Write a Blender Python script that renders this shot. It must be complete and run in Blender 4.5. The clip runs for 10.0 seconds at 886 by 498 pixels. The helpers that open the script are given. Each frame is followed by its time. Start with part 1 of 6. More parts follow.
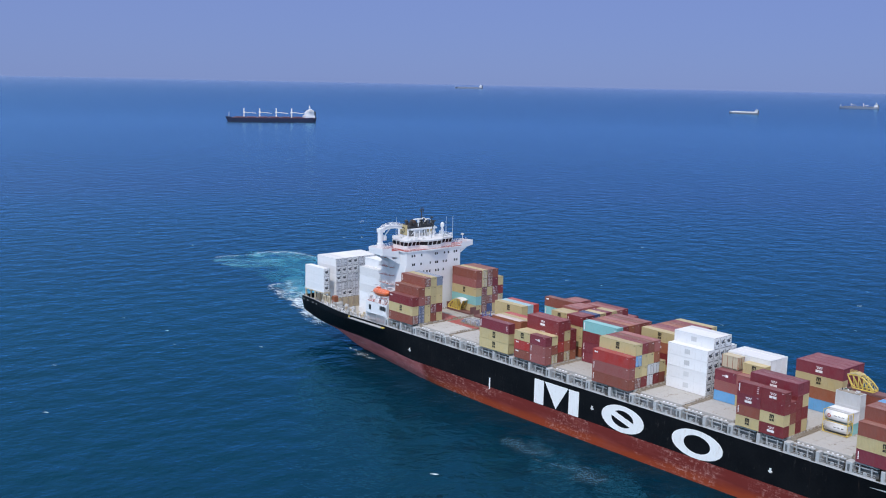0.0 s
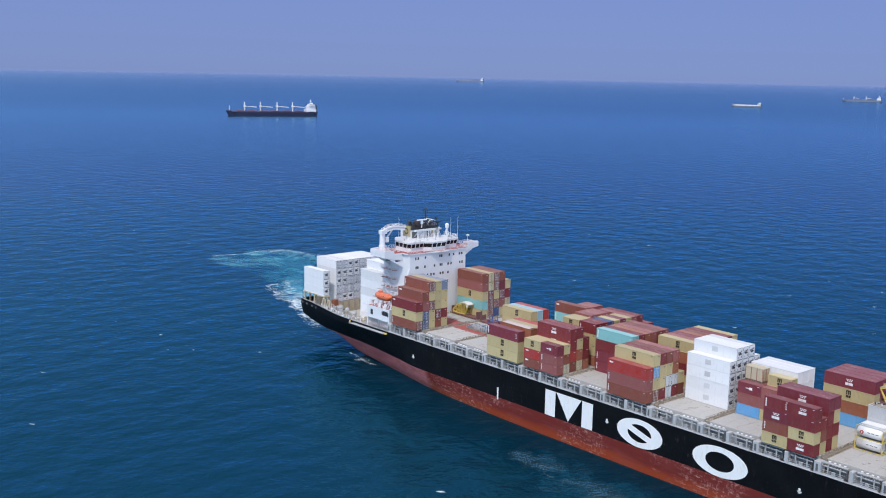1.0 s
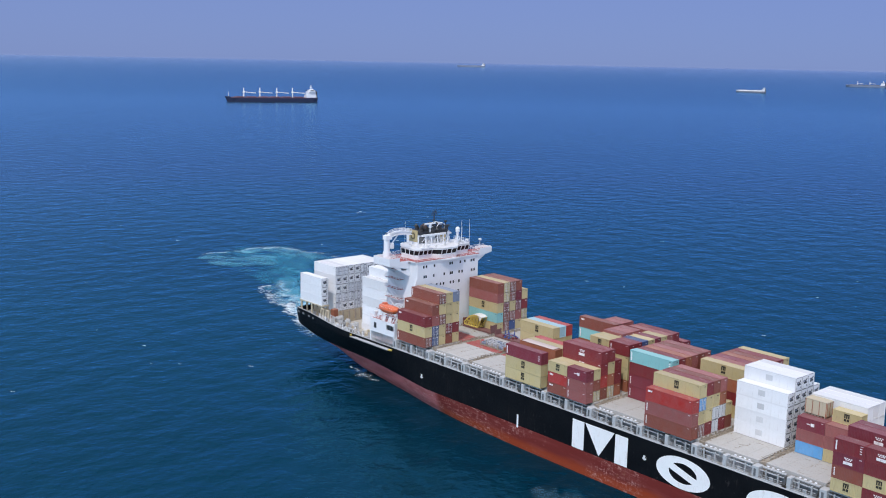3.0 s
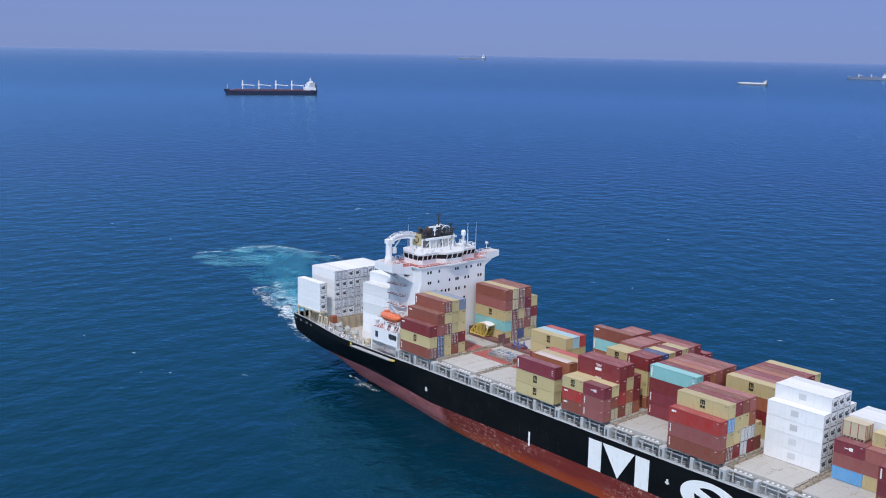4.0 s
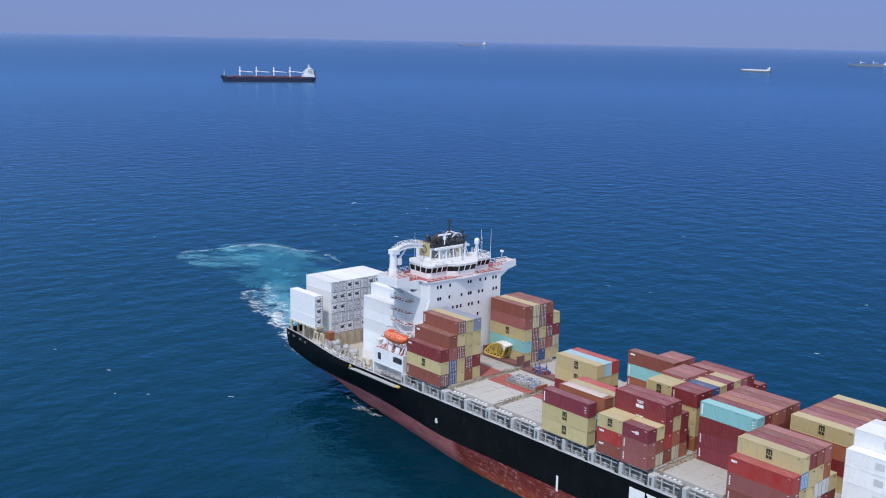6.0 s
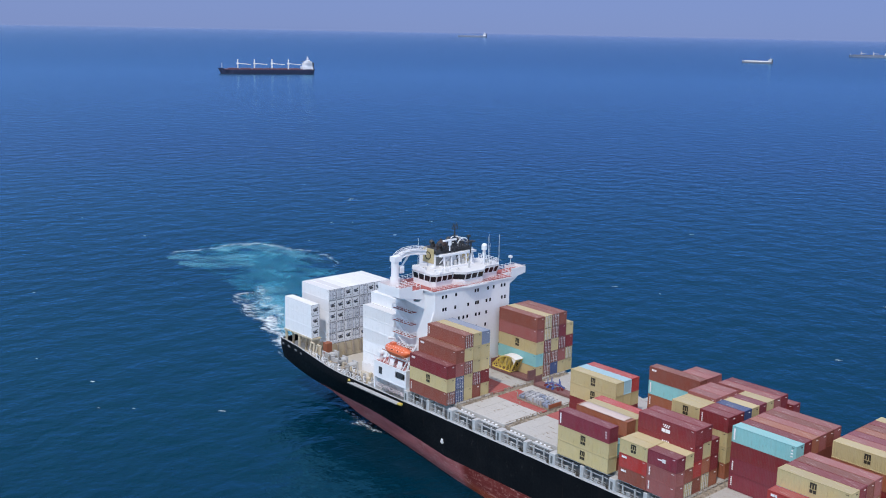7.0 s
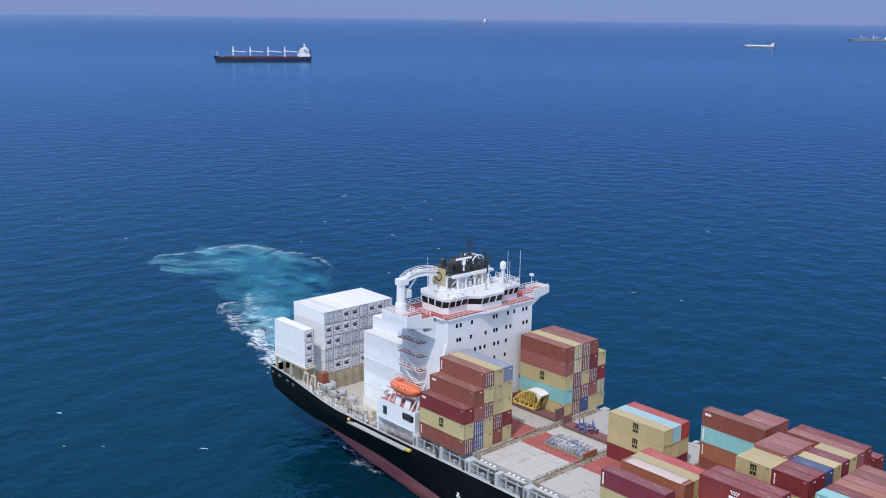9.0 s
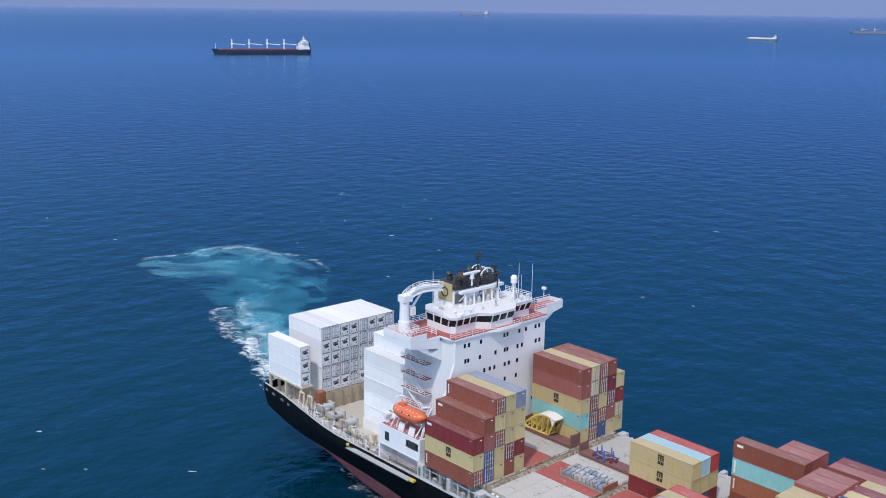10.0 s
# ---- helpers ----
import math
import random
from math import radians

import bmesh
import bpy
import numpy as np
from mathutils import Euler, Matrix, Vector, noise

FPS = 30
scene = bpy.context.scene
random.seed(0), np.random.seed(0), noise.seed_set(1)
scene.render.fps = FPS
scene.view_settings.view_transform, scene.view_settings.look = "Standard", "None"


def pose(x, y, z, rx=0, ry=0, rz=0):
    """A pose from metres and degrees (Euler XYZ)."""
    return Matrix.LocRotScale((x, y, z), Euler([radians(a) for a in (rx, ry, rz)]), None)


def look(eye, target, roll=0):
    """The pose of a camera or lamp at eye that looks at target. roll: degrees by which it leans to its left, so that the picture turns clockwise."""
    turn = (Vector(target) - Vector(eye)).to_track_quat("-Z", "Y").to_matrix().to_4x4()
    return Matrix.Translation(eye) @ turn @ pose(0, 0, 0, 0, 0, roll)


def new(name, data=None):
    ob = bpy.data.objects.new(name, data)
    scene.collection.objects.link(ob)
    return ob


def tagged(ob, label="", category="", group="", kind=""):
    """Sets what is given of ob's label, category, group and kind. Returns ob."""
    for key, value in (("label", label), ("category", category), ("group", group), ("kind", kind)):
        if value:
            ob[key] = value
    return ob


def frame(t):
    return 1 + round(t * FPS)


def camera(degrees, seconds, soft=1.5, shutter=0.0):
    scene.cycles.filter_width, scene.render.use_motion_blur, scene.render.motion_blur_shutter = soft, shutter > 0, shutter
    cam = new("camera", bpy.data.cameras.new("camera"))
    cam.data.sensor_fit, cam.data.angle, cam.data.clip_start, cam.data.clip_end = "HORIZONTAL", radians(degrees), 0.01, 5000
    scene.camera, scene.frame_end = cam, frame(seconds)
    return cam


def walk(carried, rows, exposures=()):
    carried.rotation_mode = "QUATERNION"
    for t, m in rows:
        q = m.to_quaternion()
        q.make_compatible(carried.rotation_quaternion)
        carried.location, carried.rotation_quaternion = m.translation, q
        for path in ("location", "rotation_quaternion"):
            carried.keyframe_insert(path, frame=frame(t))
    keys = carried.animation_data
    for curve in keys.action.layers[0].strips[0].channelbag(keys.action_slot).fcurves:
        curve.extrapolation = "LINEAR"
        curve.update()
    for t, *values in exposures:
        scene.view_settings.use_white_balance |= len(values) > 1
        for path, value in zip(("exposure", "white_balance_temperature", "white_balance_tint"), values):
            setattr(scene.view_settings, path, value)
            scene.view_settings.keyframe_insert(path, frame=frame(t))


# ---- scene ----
SECONDS = 10.0
cam = camera(46.73, SECONDS, soft=1.05)


def aim(x, y, z, yaw, pitch, roll):
    """A camera pose from its place, compass turn, tilt and lean."""
    a, b = radians(yaw), radians(pitch)
    way = Vector((-math.sin(a) * math.cos(b), math.cos(a) * math.cos(b), math.sin(b)))
    return look((x, y, z), Vector((x, y, z)) + way, roll)


walk(cam, [
    (0.0, aim(258.96, -218.76, 93.64, 49.440, -9.307, 1.191)),
    (0.5, aim(253.02, -214.84, 93.83, 49.408, -9.492, 1.163)),
    (1.0, aim(246.70, -210.82, 94.06, 49.372, -9.672, 1.136)),
    (1.5, aim(240.11, -206.65, 94.31, 49.322, -9.879, 1.148)),
    (2.0, aim(233.42, -202.41, 94.56, 49.260, -10.085, 1.151)),
    (2.5, aim(226.71, -198.12, 94.79, 49.187, -10.285, 1.129)),
    (4.0, aim(206.18, -184.93, 95.47, 48.930, -10.929, 1.152)),
    (4.5, aim(199.32, -180.52, 95.52, 48.841, -11.116, 1.147)),
    (5.0, aim(192.41, -175.97, 95.38, 48.743, -11.289, 1.200)),
    (5.5, aim(185.47, -171.34, 95.19, 48.649, -11.463, 1.229)),
    (7.0, aim(164.30, -156.75, 94.89, 48.363, -12.112, 1.115)),
    (7.5, aim(157.31, -151.87, 94.80, 48.261, -12.320, 1.045)),
    (8.0, aim(150.53, -147.26, 94.72, 48.162, -12.506, 0.961)),
    (8.5, aim(143.95, -142.76, 94.70, 48.063, -12.683, 0.866)),
    (9.0, aim(137.51, -138.29, 94.74, 47.970, -12.870, 0.793)),
    (9.5, aim(131.07, -133.78, 94.89, 47.883, -13.073, 0.788)),
    (10.0, aim(124.77, -129.22, 95.07, 47.795, -13.287, 0.812)),
], exposures=[(0.0, 0.0, 6500, 10), (10.0, 0.0, 6500, 10)])

# ---- sky and sun ----
SUN_TO = Vector((0.29, -0.58, 1.0)).normalized()
world = bpy.data.worlds.new("sky")
scene.world = world
world.use_nodes = True
wn = world.node_tree
sky = wn.nodes.new("ShaderNodeTexSky")
sky.sky_type, sky.sun_disc = "NISHITA", False
sky.sun_elevation = math.asin(SUN_TO.z)
sky.sun_rotation = math.atan2(SUN_TO.x, SUN_TO.y)
sky.altitude, sky.air_density, sky.dust_density, sky.ozone_density = 0, 1.0, 0.2, 4.0
haze = wn.nodes.new("ShaderNodeMix")
haze.data_type, haze.blend_type = "RGBA", "MULTIPLY"
haze.inputs[0].default_value, haze.inputs[7].default_value = 1.0, (0.28, 0.46, 1.1, 1)
wn.links.new(sky.outputs["Color"], haze.inputs[6])
mist = wn.nodes.new("ShaderNodeMix")
mist.data_type = "RGBA"
mist.inputs[0].default_value, mist.inputs[7].default_value = 0.82, (1.95, 2.58, 5.05, 1)
wn.links.new(haze.outputs[2], mist.inputs[6])
# thin haze glows brighter and whiter towards the sun
aloft = wn.nodes.new("ShaderNodeVectorMath")
aloft.operation = "DOT_PRODUCT"
aloft.inputs[1].default_value = SUN_TO
wn.links.new(wn.nodes.new("ShaderNodeTexCoord").outputs["Generated"], aloft.inputs[0])
rise = wn.nodes.new("ShaderNodeMapRange")
rise.inputs[1].default_value, rise.inputs[2].default_value = -0.30, 0.95
wn.links.new(aloft.outputs["Value"], rise.inputs[0])
glare = wn.nodes.new("ShaderNodeMix")
glare.data_type = "RGBA"
glare.inputs[6].default_value, glare.inputs[7].default_value = (1, 1, 1, 1), (4.9, 4.0, 2.35, 1)
wn.links.new(rise.outputs[0], glare.inputs[0])
dome = wn.nodes.new("ShaderNodeMix")
dome.data_type, dome.blend_type = "RGBA", "MULTIPLY"
dome.inputs[0].default_value = 1.0
wn.links.new(mist.outputs[2], dome.inputs[6])
wn.links.new(glare.outputs[2], dome.inputs[7])
wn.links.new(dome.outputs[2], wn.nodes["Background"].inputs["Color"])
wn.nodes["Background"].inputs["Strength"].default_value = 0.11
sun = new("sun", bpy.data.lights.new("sun", "SUN"))
sun.data.energy, sun.data.angle, sun.data.color = 2.55, radians(0.6), (1.0, 0.93, 0.84)
sun.matrix_world = look(SUN_TO * 300, (0, 0, 0))


# ---- materials ----
def shader(name):
    m = bpy.data.materials.new(name)
    m.use_nodes = True
    t = m.node_tree
    return m, t, t.nodes["Principled BSDF"]


def node(t, kind, **values):
    n = t.nodes.new(kind)
    for key, value in values.items():
        n.inputs[key.replace("_", " ")].default_value = value
    return n


def mixed(t, factor, a, b, mode="MIX"):
    """A colour mix; factor, a, b are sockets or values."""
    n = t.nodes.new("ShaderNodeMix")
    n.data_type, n.blend_type = "RGBA", mode
    for k, v in ((0, factor), (6, a), (7, b)):
        if hasattr(v, "is_linked"):
            t.links.new(v, n.inputs[k])
        else:
            n.inputs[k].default_value = v if k == 0 else (*v, 1)
    return n.outputs[2]


def ramp(t, socket, low, high, v0=0.0, v1=1.0):
    n = t.nodes.new("ShaderNodeMapRange")
    for k, v in zip((1, 2, 3, 4), (low, high, v0, v1)):
        n.inputs[k].default_value = v
    t.links.new(socket, n.inputs[0])
    return n.outputs[0]


def coords(t, kind="Object", scale=(1, 1, 1)):
    c = t.nodes.new("ShaderNodeTexCoord")
    m = t.nodes.new("ShaderNodeMapping")
    m.inputs["Scale"].default_value = scale
    t.links.new(c.outputs[kind], m.inputs[0])
    return m.outputs[0]


def noise_at(t, where, scale, detail=4.0, rough=0.55):
    n = node(t, "ShaderNodeTexNoise", Scale=scale, Detail=detail, Roughness=rough)
    t.links.new(where, n.inputs["Vector"])
    return n.outputs["Fac"]


def bumped(t, b, height, strength, distance):
    n = t.nodes.new("ShaderNodeBump")
    n.inputs["Strength"].default_value, n.inputs["Distance"].default_value = strength, distance
    t.links.new(height, n.inputs["Height"])
    t.links.new(n.outputs["Normal"], b.inputs["Normal"])


def paint(name, colour, rough=0.5, dirt=(0.16, 0.10, 0.06), amount=0.35, vary=0.12, metal=0.0, streak=(1, 1, 0.25), shine=0.5):
    """Weathered paint: broad fading, streaks of grime down the faces and a little difference from piece to piece."""
    m, t, b = shader(name)
    at = coords(t)
    info = t.nodes.new("ShaderNodeObjectInfo")
    hsv = node(t, "ShaderNodeHueSaturation", Color=(*colour, 1))
    t.links.new(ramp(t, info.outputs["Random"], 0, 1, 1 - vary, 1 + vary), hsv.inputs["Value"])
    t.links.new(ramp(t, noise_at(t, at, 0.35), 0.3, 0.7, 0.92, 1.04), hsv.inputs["Saturation"])
    broad = mixed(t, ramp(t, noise_at(t, at, 0.6, 3), 0.42, 0.75, 0, 0.28), hsv.outputs[0], tuple(min(1, c * 0.72 + 0.14 * max(colour) + 0.012 * min(1, 30 * max(colour))) for c in colour))
    grime = ramp(t, noise_at(t, coords(t, scale=streak), 2.2, 6, 0.65), 0.56, 0.78, 0, amount)
    worn = mixed(t, grime, broad, dirt)
    specks = ramp(t, noise_at(t, coords(t, scale=(1, 1, 0.6)), 5.0, 8, 0.75), 0.60, 0.70, 0, min(0.75, amount * 1.6))
    worn = mixed(t, specks, worn, tuple(0.55 * d + 0.1 * c for d, c in zip(dirt, colour)))
    t.links.new(worn, b.inputs["Base Color"])
    t.links.new(ramp(t, noise_at(t, at, 3), 0.3, 0.7, rough - 0.08, rough + 0.12), b.inputs["Roughness"])
    b.inputs["Metallic"].default_value = metal
    b.inputs["Specular IOR Level"].default_value = shine
    bumped(t, b, noise_at(t, at, 9, 3), 0.15, 0.01)
    return m


COLOURS = {
    "tan": (0.49, 0.40, 0.205), "brown": (0.225, 0.064, 0.042), "dkred": (0.19, 0.022, 0.026), "red": (0.38, 0.036, 0.030),
    "maroon": (0.185, 0.026, 0.040), "pink": (0.29, 0.092, 0.084), "orange": (0.31, 0.105, 0.055), "teal": (0.23, 0.50, 0.51),
    "ice": (0.33, 0.53, 0.61), "blue": (0.05, 0.085, 0.21), "sky": (0.12, 0.34, 0.62), "slate": (0.20, 0.24, 0.33),
    "white": (0.74, 0.75, 0.775), "grey": (0.55, 0.56, 0.58),
}
WORDS = {
    "tan": "sand-yellow", "brown": "rust-brown", "dkred": "dark red", "red": "bright red", "maroon": "maroon", "pink": "faded pink-brown",
    "orange": "orange-brown", "teal": "turquoise", "ice": "pale blue", "blue": "navy blue", "sky": "light blue", "slate": "slate blue",
    "white": "white", "grey": "light grey",
}
CONTAINER = {k: paint("container_" + k, c, 0.48, amount=0.22 if k in ("white", "grey") else 0.34) for k, c in COLOURS.items()}
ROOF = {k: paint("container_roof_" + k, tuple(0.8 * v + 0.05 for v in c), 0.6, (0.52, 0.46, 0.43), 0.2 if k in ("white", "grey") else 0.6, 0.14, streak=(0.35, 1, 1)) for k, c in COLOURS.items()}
cooler_end = paint("cooler_end", (0.74, 0.75, 0.77), 0.5, (0.14, 0.13, 0.13), 0.6, 0.06, streak=(1, 1, 0.5))
white_paint = paint("white_paint", (0.75, 0.76, 0.79), 0.45, (0.42, 0.35, 0.28), 0.26, 0.03)
roof_white = paint("roof_white", (0.60, 0.61, 0.63), 0.65, (0.42, 0.38, 0.34), 0.5, 0.03, streak=(1, 1, 1))
grey_steel = paint("grey_steel", (0.43, 0.44, 0.45), 0.5, (0.28, 0.20, 0.12), 0.45, 0.06)
deck_grey = paint("deck_grey", (0.41, 0.40, 0.385), 0.7, (0.20, 0.14, 0.09), 0.75, 0.08, streak=(1, 1, 1))
deck_red = paint("deck_red", (0.32, 0.072, 0.065), 0.65, (0.36, 0.27, 0.23), 0.6, 0.06, streak=(1, 1, 1))
deck_dull = paint("deck_dull", (0.46, 0.43, 0.38), 0.75, (0.2, 0.14, 0.09), 0.5, 0.05, streak=(1, 1, 1))
deck_tan = paint("deck_tan", (0.50, 0.43, 0.31), 0.7, (0.24, 0.15, 0.08), 0.6, 0.08)
rust_steel = paint("rust_steel", (0.31, 0.27, 0.22), 0.75, (0.22, 0.12, 0.05), 0.7, 0.15, streak=(1, 1, 1))
# Also coats the dark stand-ins for shaded slots and recesses.
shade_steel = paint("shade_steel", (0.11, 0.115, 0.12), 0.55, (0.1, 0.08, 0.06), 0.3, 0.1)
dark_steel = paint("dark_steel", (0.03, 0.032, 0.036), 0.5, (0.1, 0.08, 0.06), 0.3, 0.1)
soot_brown = paint("soot_brown", (0.045, 0.028, 0.024), 0.7, (0.02, 0.015, 0.012), 0.5, 0.05)
yellow_paint = paint("yellow_paint", (0.62, 0.47, 0.10), 0.45, (0.2, 0.14, 0.05), 0.2, 0.06)
orange_paint = paint("orange_paint", (0.62, 0.13, 0.045), 0.35, (0.3, 0.1, 0.05), 0.15, 0.03)
green_paint = paint("green_paint", (0.06, 0.13, 0.07), 0.6, amount=0.3)
tarp_beige = paint("tarp_beige", (0.50, 0.41, 0.38), 0.8, (0.3, 0.2, 0.17), 0.5, 0.05, streak=(0.5, 1, 1))
wrap_grey = paint("wrap_grey", (0.36, 0.37, 0.40), 0.4, (0.14, 0.13, 0.13), 0.6, 0.25)
rack_mauve = paint("rack_mauve", (0.17, 0.075, 0.072), 0.6, (0.3, 0.24, 0.2), 0.5, 0.08, streak=(1, 1, 1))
blue_paint = paint("blue_paint", (0.05, 0.09, 0.32), 0.45, amount=0.2)
letter_white = paint("letter_white", (0.84, 0.84, 0.84), 0.5, (0.35, 0.20, 0.09), 0.45, 0.02, streak=(0.5, 1, 0.12))
mark_dark = paint("mark_dark", (0.03, 0.025, 0.015), 0.5, amount=0.1)
mark_white = paint("mark_white", (0.78, 0.76, 0.76), 0.5, amount=0.1)


def mask(t, a, b):
    """The product of two factors."""
    n = t.nodes.new("ShaderNodeMath")
    n.operation = "MULTIPLY"
    for k, v in enumerate((a, b)):
        if hasattr(v, "is_linked"):
            t.links.new(v, n.inputs[k])
        else:
            n.inputs[k].default_value = v
    return n.outputs[0]


def plates(t, at, wide, high, shift):
    """A grey value for each scraped plate of a running bond on the hull's side."""
    turned = t.nodes.new("ShaderNodeMapping")
    turned.inputs["Rotation"].default_value = (math.pi / 2, 0, 0)
    turned.inputs["Location"].default_value = (shift, shift, 0)
    t.links.new(at, turned.inputs[0])
    brick = node(t, "ShaderNodeTexBrick", Scale=1.0)
    brick.inputs["Color1"].default_value, brick.inputs["Color2"].default_value, brick.inputs["Mortar"].default_value = (0, 0, 0, 1), (1, 1, 1, 1), (0.3, 0.3, 0.3, 1)
    brick.inputs["Mortar Size"].default_value = 0.02
    brick.inputs["Brick Width"].default_value, brick.inputs["Row Height"].default_value = wide, high
    t.links.new(turned.outputs[0], brick.inputs["Vector"])
    return brick.outputs["Color"]


def antifouling():
    """Worn red bottom paint: brick red above, fresh orange-red low down, a faded pink run aft with sunlight painted in,
    and pale scraped plates.
    """
    m, t, b = shader("antifouling")
    at = coords(t)
    sep = t.nodes.new("ShaderNodeSeparateXYZ")
    t.links.new(at, sep.inputs[0])
    waver = t.nodes.new("ShaderNodeMath")
    waver.operation = "MULTIPLY_ADD"
    t.links.new(noise_at(t, coords(t, scale=(0.3, 1, 1)), 0.25, 6, 0.65), waver.inputs[0])
    waver.inputs[1].default_value = 3.4
    t.links.new(sep.outputs["Z"], waver.inputs[2])
    tone = mixed(t, ramp(t, waver.outputs[0], 3.0, 4.6), (0.25, 0.040, 0.013), (0.145, 0.020, 0.016))
    tone = mixed(t, ramp(t, noise_at(t, coords(t, scale=(0.2, 1, 1)), 0.5, 6, 0.6), 0.5, 0.72, 0, 0.45), tone, (0.24, 0.06, 0.05))
    # Faded pink aft, its colour raised to stand for sunlight the undercut lacks.
    aft = mask(t, ramp(t, sep.outputs["X"], 18.5, 16.5), ramp(t, noise_at(t, coords(t, scale=(0.15, 1, 1)), 0.8, 6), 0.35, 0.6, 0.55, 0.9))
    tone = mixed(t, aft, tone, (0.45, 0.14, 0.14))
    broken = ramp(t, noise_at(t, coords(t, scale=(0.6, 1, 1)), 1.4, 8, 0.75), 0.46, 0.60)
    cluster = ramp(t, noise_at(t, coords(t, scale=(0.5, 1, 0.6)), 0.13, 3), 0.46, 0.58)
    for wide, high, shift, share in ((1.5, 0.42, 0.0, 0.62), (0.35, 1.6, 3.7, 0.4), (3.4, 0.16, 7.1, 0.45)):
        chosen = ramp(t, plates(t, at, wide, high, shift), 0.72, 0.80, 0, share)
        tone = mixed(t, mask(t, mask(t, chosen, broken), cluster), tone, (0.50, 0.27, 0.24))
    rust = ramp(t, noise_at(t, coords(t, scale=(0.7, 1, 0.5)), 0.16, 5, 0.6), 0.64, 0.70, 0, 0.55)
    tone = mixed(t, rust, tone, (0.27, 0.12, 0.06))
    t.links.new(tone, b.inputs["Base Color"])
    b.inputs["Roughness"].default_value = 0.65
    b.inputs["Specular IOR Level"].default_value = 0.2
    bumped(t, b, noise_at(t, at, 4, 5), 0.3, 0.02)
    return m


def hull_black():
    """Matt black topside paint with grey rubbed patches, thin runs and plate seams."""
    m, t, b = shader("black_paint")
    at = coords(t)
    rub = mask(t, ramp(t, noise_at(t, coords(t, scale=(0.9, 1, 0.35)), 1.1, 8, 0.75), 0.57, 0.70, 0, 0.5), ramp(t, noise_at(t, at, 0.09, 3), 0.46, 0.60))
    tone = mixed(t, ramp(t, noise_at(t, at, 0.2, 4), 0.4, 0.7), (0.0028, 0.0032, 0.0045), (0.006, 0.0065, 0.008))
    tone = mixed(t, rub, tone, (0.085, 0.075, 0.075))
    runs = mask(t, ramp(t, noise_at(t, coords(t, scale=(2.6, 1, 0.05)), 1.0, 5, 0.6), 0.62, 0.72, 0, 0.35), ramp(t, noise_at(t, at, 0.06, 2), 0.48, 0.6))
    tone = mixed(t, runs, tone, (0.07, 0.045, 0.035))
    t.links.new(tone, b.inputs["Base Color"])
    t.links.new(ramp(t, noise_at(t, at, 2), 0.3, 0.7, 0.5, 0.7), b.inputs["Roughness"])
    b.inputs["Specular IOR Level"].default_value = 0.12
    bumped(t, b, noise_at(t, coords(t, scale=(0.3, 1, 0.5)), 1.2, 3), 0.2, 0.03)
    return m


def glass():
    m, t, b = shader("window_glass")
    b.inputs["Base Color"].default_value = (0.012, 0.016, 0.02, 1)
    b.inputs["Roughness"].default_value = 0.15
    b.inputs["Specular IOR Level"].default_value = 0.3
    return m


def water():
    """Deep open sea: wind ripples over a slow swell, broad patches of wind, bump easing far out, and distance haze
    painted into the gloss tint.
    """
    m, t, b = shader("sea_water")
    at = coords(t)
    wind = coords(t, scale=(1.0, 0.8, 1.0))
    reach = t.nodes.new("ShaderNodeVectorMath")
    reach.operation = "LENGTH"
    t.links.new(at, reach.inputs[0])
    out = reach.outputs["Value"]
    # Share of the painted horizon haze, rising towards the sea's rim.
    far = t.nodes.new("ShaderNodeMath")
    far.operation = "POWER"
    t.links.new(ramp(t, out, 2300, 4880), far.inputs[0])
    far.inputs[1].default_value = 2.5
    patch = ramp(t, noise_at(t, coords(t, scale=(1, 0.45, 1)), 0.0035, 4), 0.35, 0.65)
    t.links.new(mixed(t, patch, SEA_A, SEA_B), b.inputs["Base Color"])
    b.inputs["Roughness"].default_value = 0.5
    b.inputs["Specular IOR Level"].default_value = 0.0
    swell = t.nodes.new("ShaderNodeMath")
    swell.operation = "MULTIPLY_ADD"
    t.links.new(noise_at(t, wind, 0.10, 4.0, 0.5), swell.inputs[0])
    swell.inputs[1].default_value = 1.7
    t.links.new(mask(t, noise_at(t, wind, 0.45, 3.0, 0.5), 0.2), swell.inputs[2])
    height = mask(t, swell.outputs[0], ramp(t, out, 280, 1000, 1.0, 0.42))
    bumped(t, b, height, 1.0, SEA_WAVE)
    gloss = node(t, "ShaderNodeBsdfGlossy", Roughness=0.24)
    # The tint pales with radius, so haze is put into the gloss colour.
    t.links.new(mixed(t, far.outputs[0], mixed(t, ramp(t, out, 200, 800), SEA_SHEEN, SEA_HAZE), (0.85, 0.92, 1.0)), gloss.inputs["Color"])
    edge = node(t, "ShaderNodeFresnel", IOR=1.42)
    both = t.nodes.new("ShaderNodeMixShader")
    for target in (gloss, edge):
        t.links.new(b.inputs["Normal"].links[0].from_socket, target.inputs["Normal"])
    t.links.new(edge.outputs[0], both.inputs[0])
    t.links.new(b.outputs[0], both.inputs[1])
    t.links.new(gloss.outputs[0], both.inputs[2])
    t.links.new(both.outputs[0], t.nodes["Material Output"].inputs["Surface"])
    return m


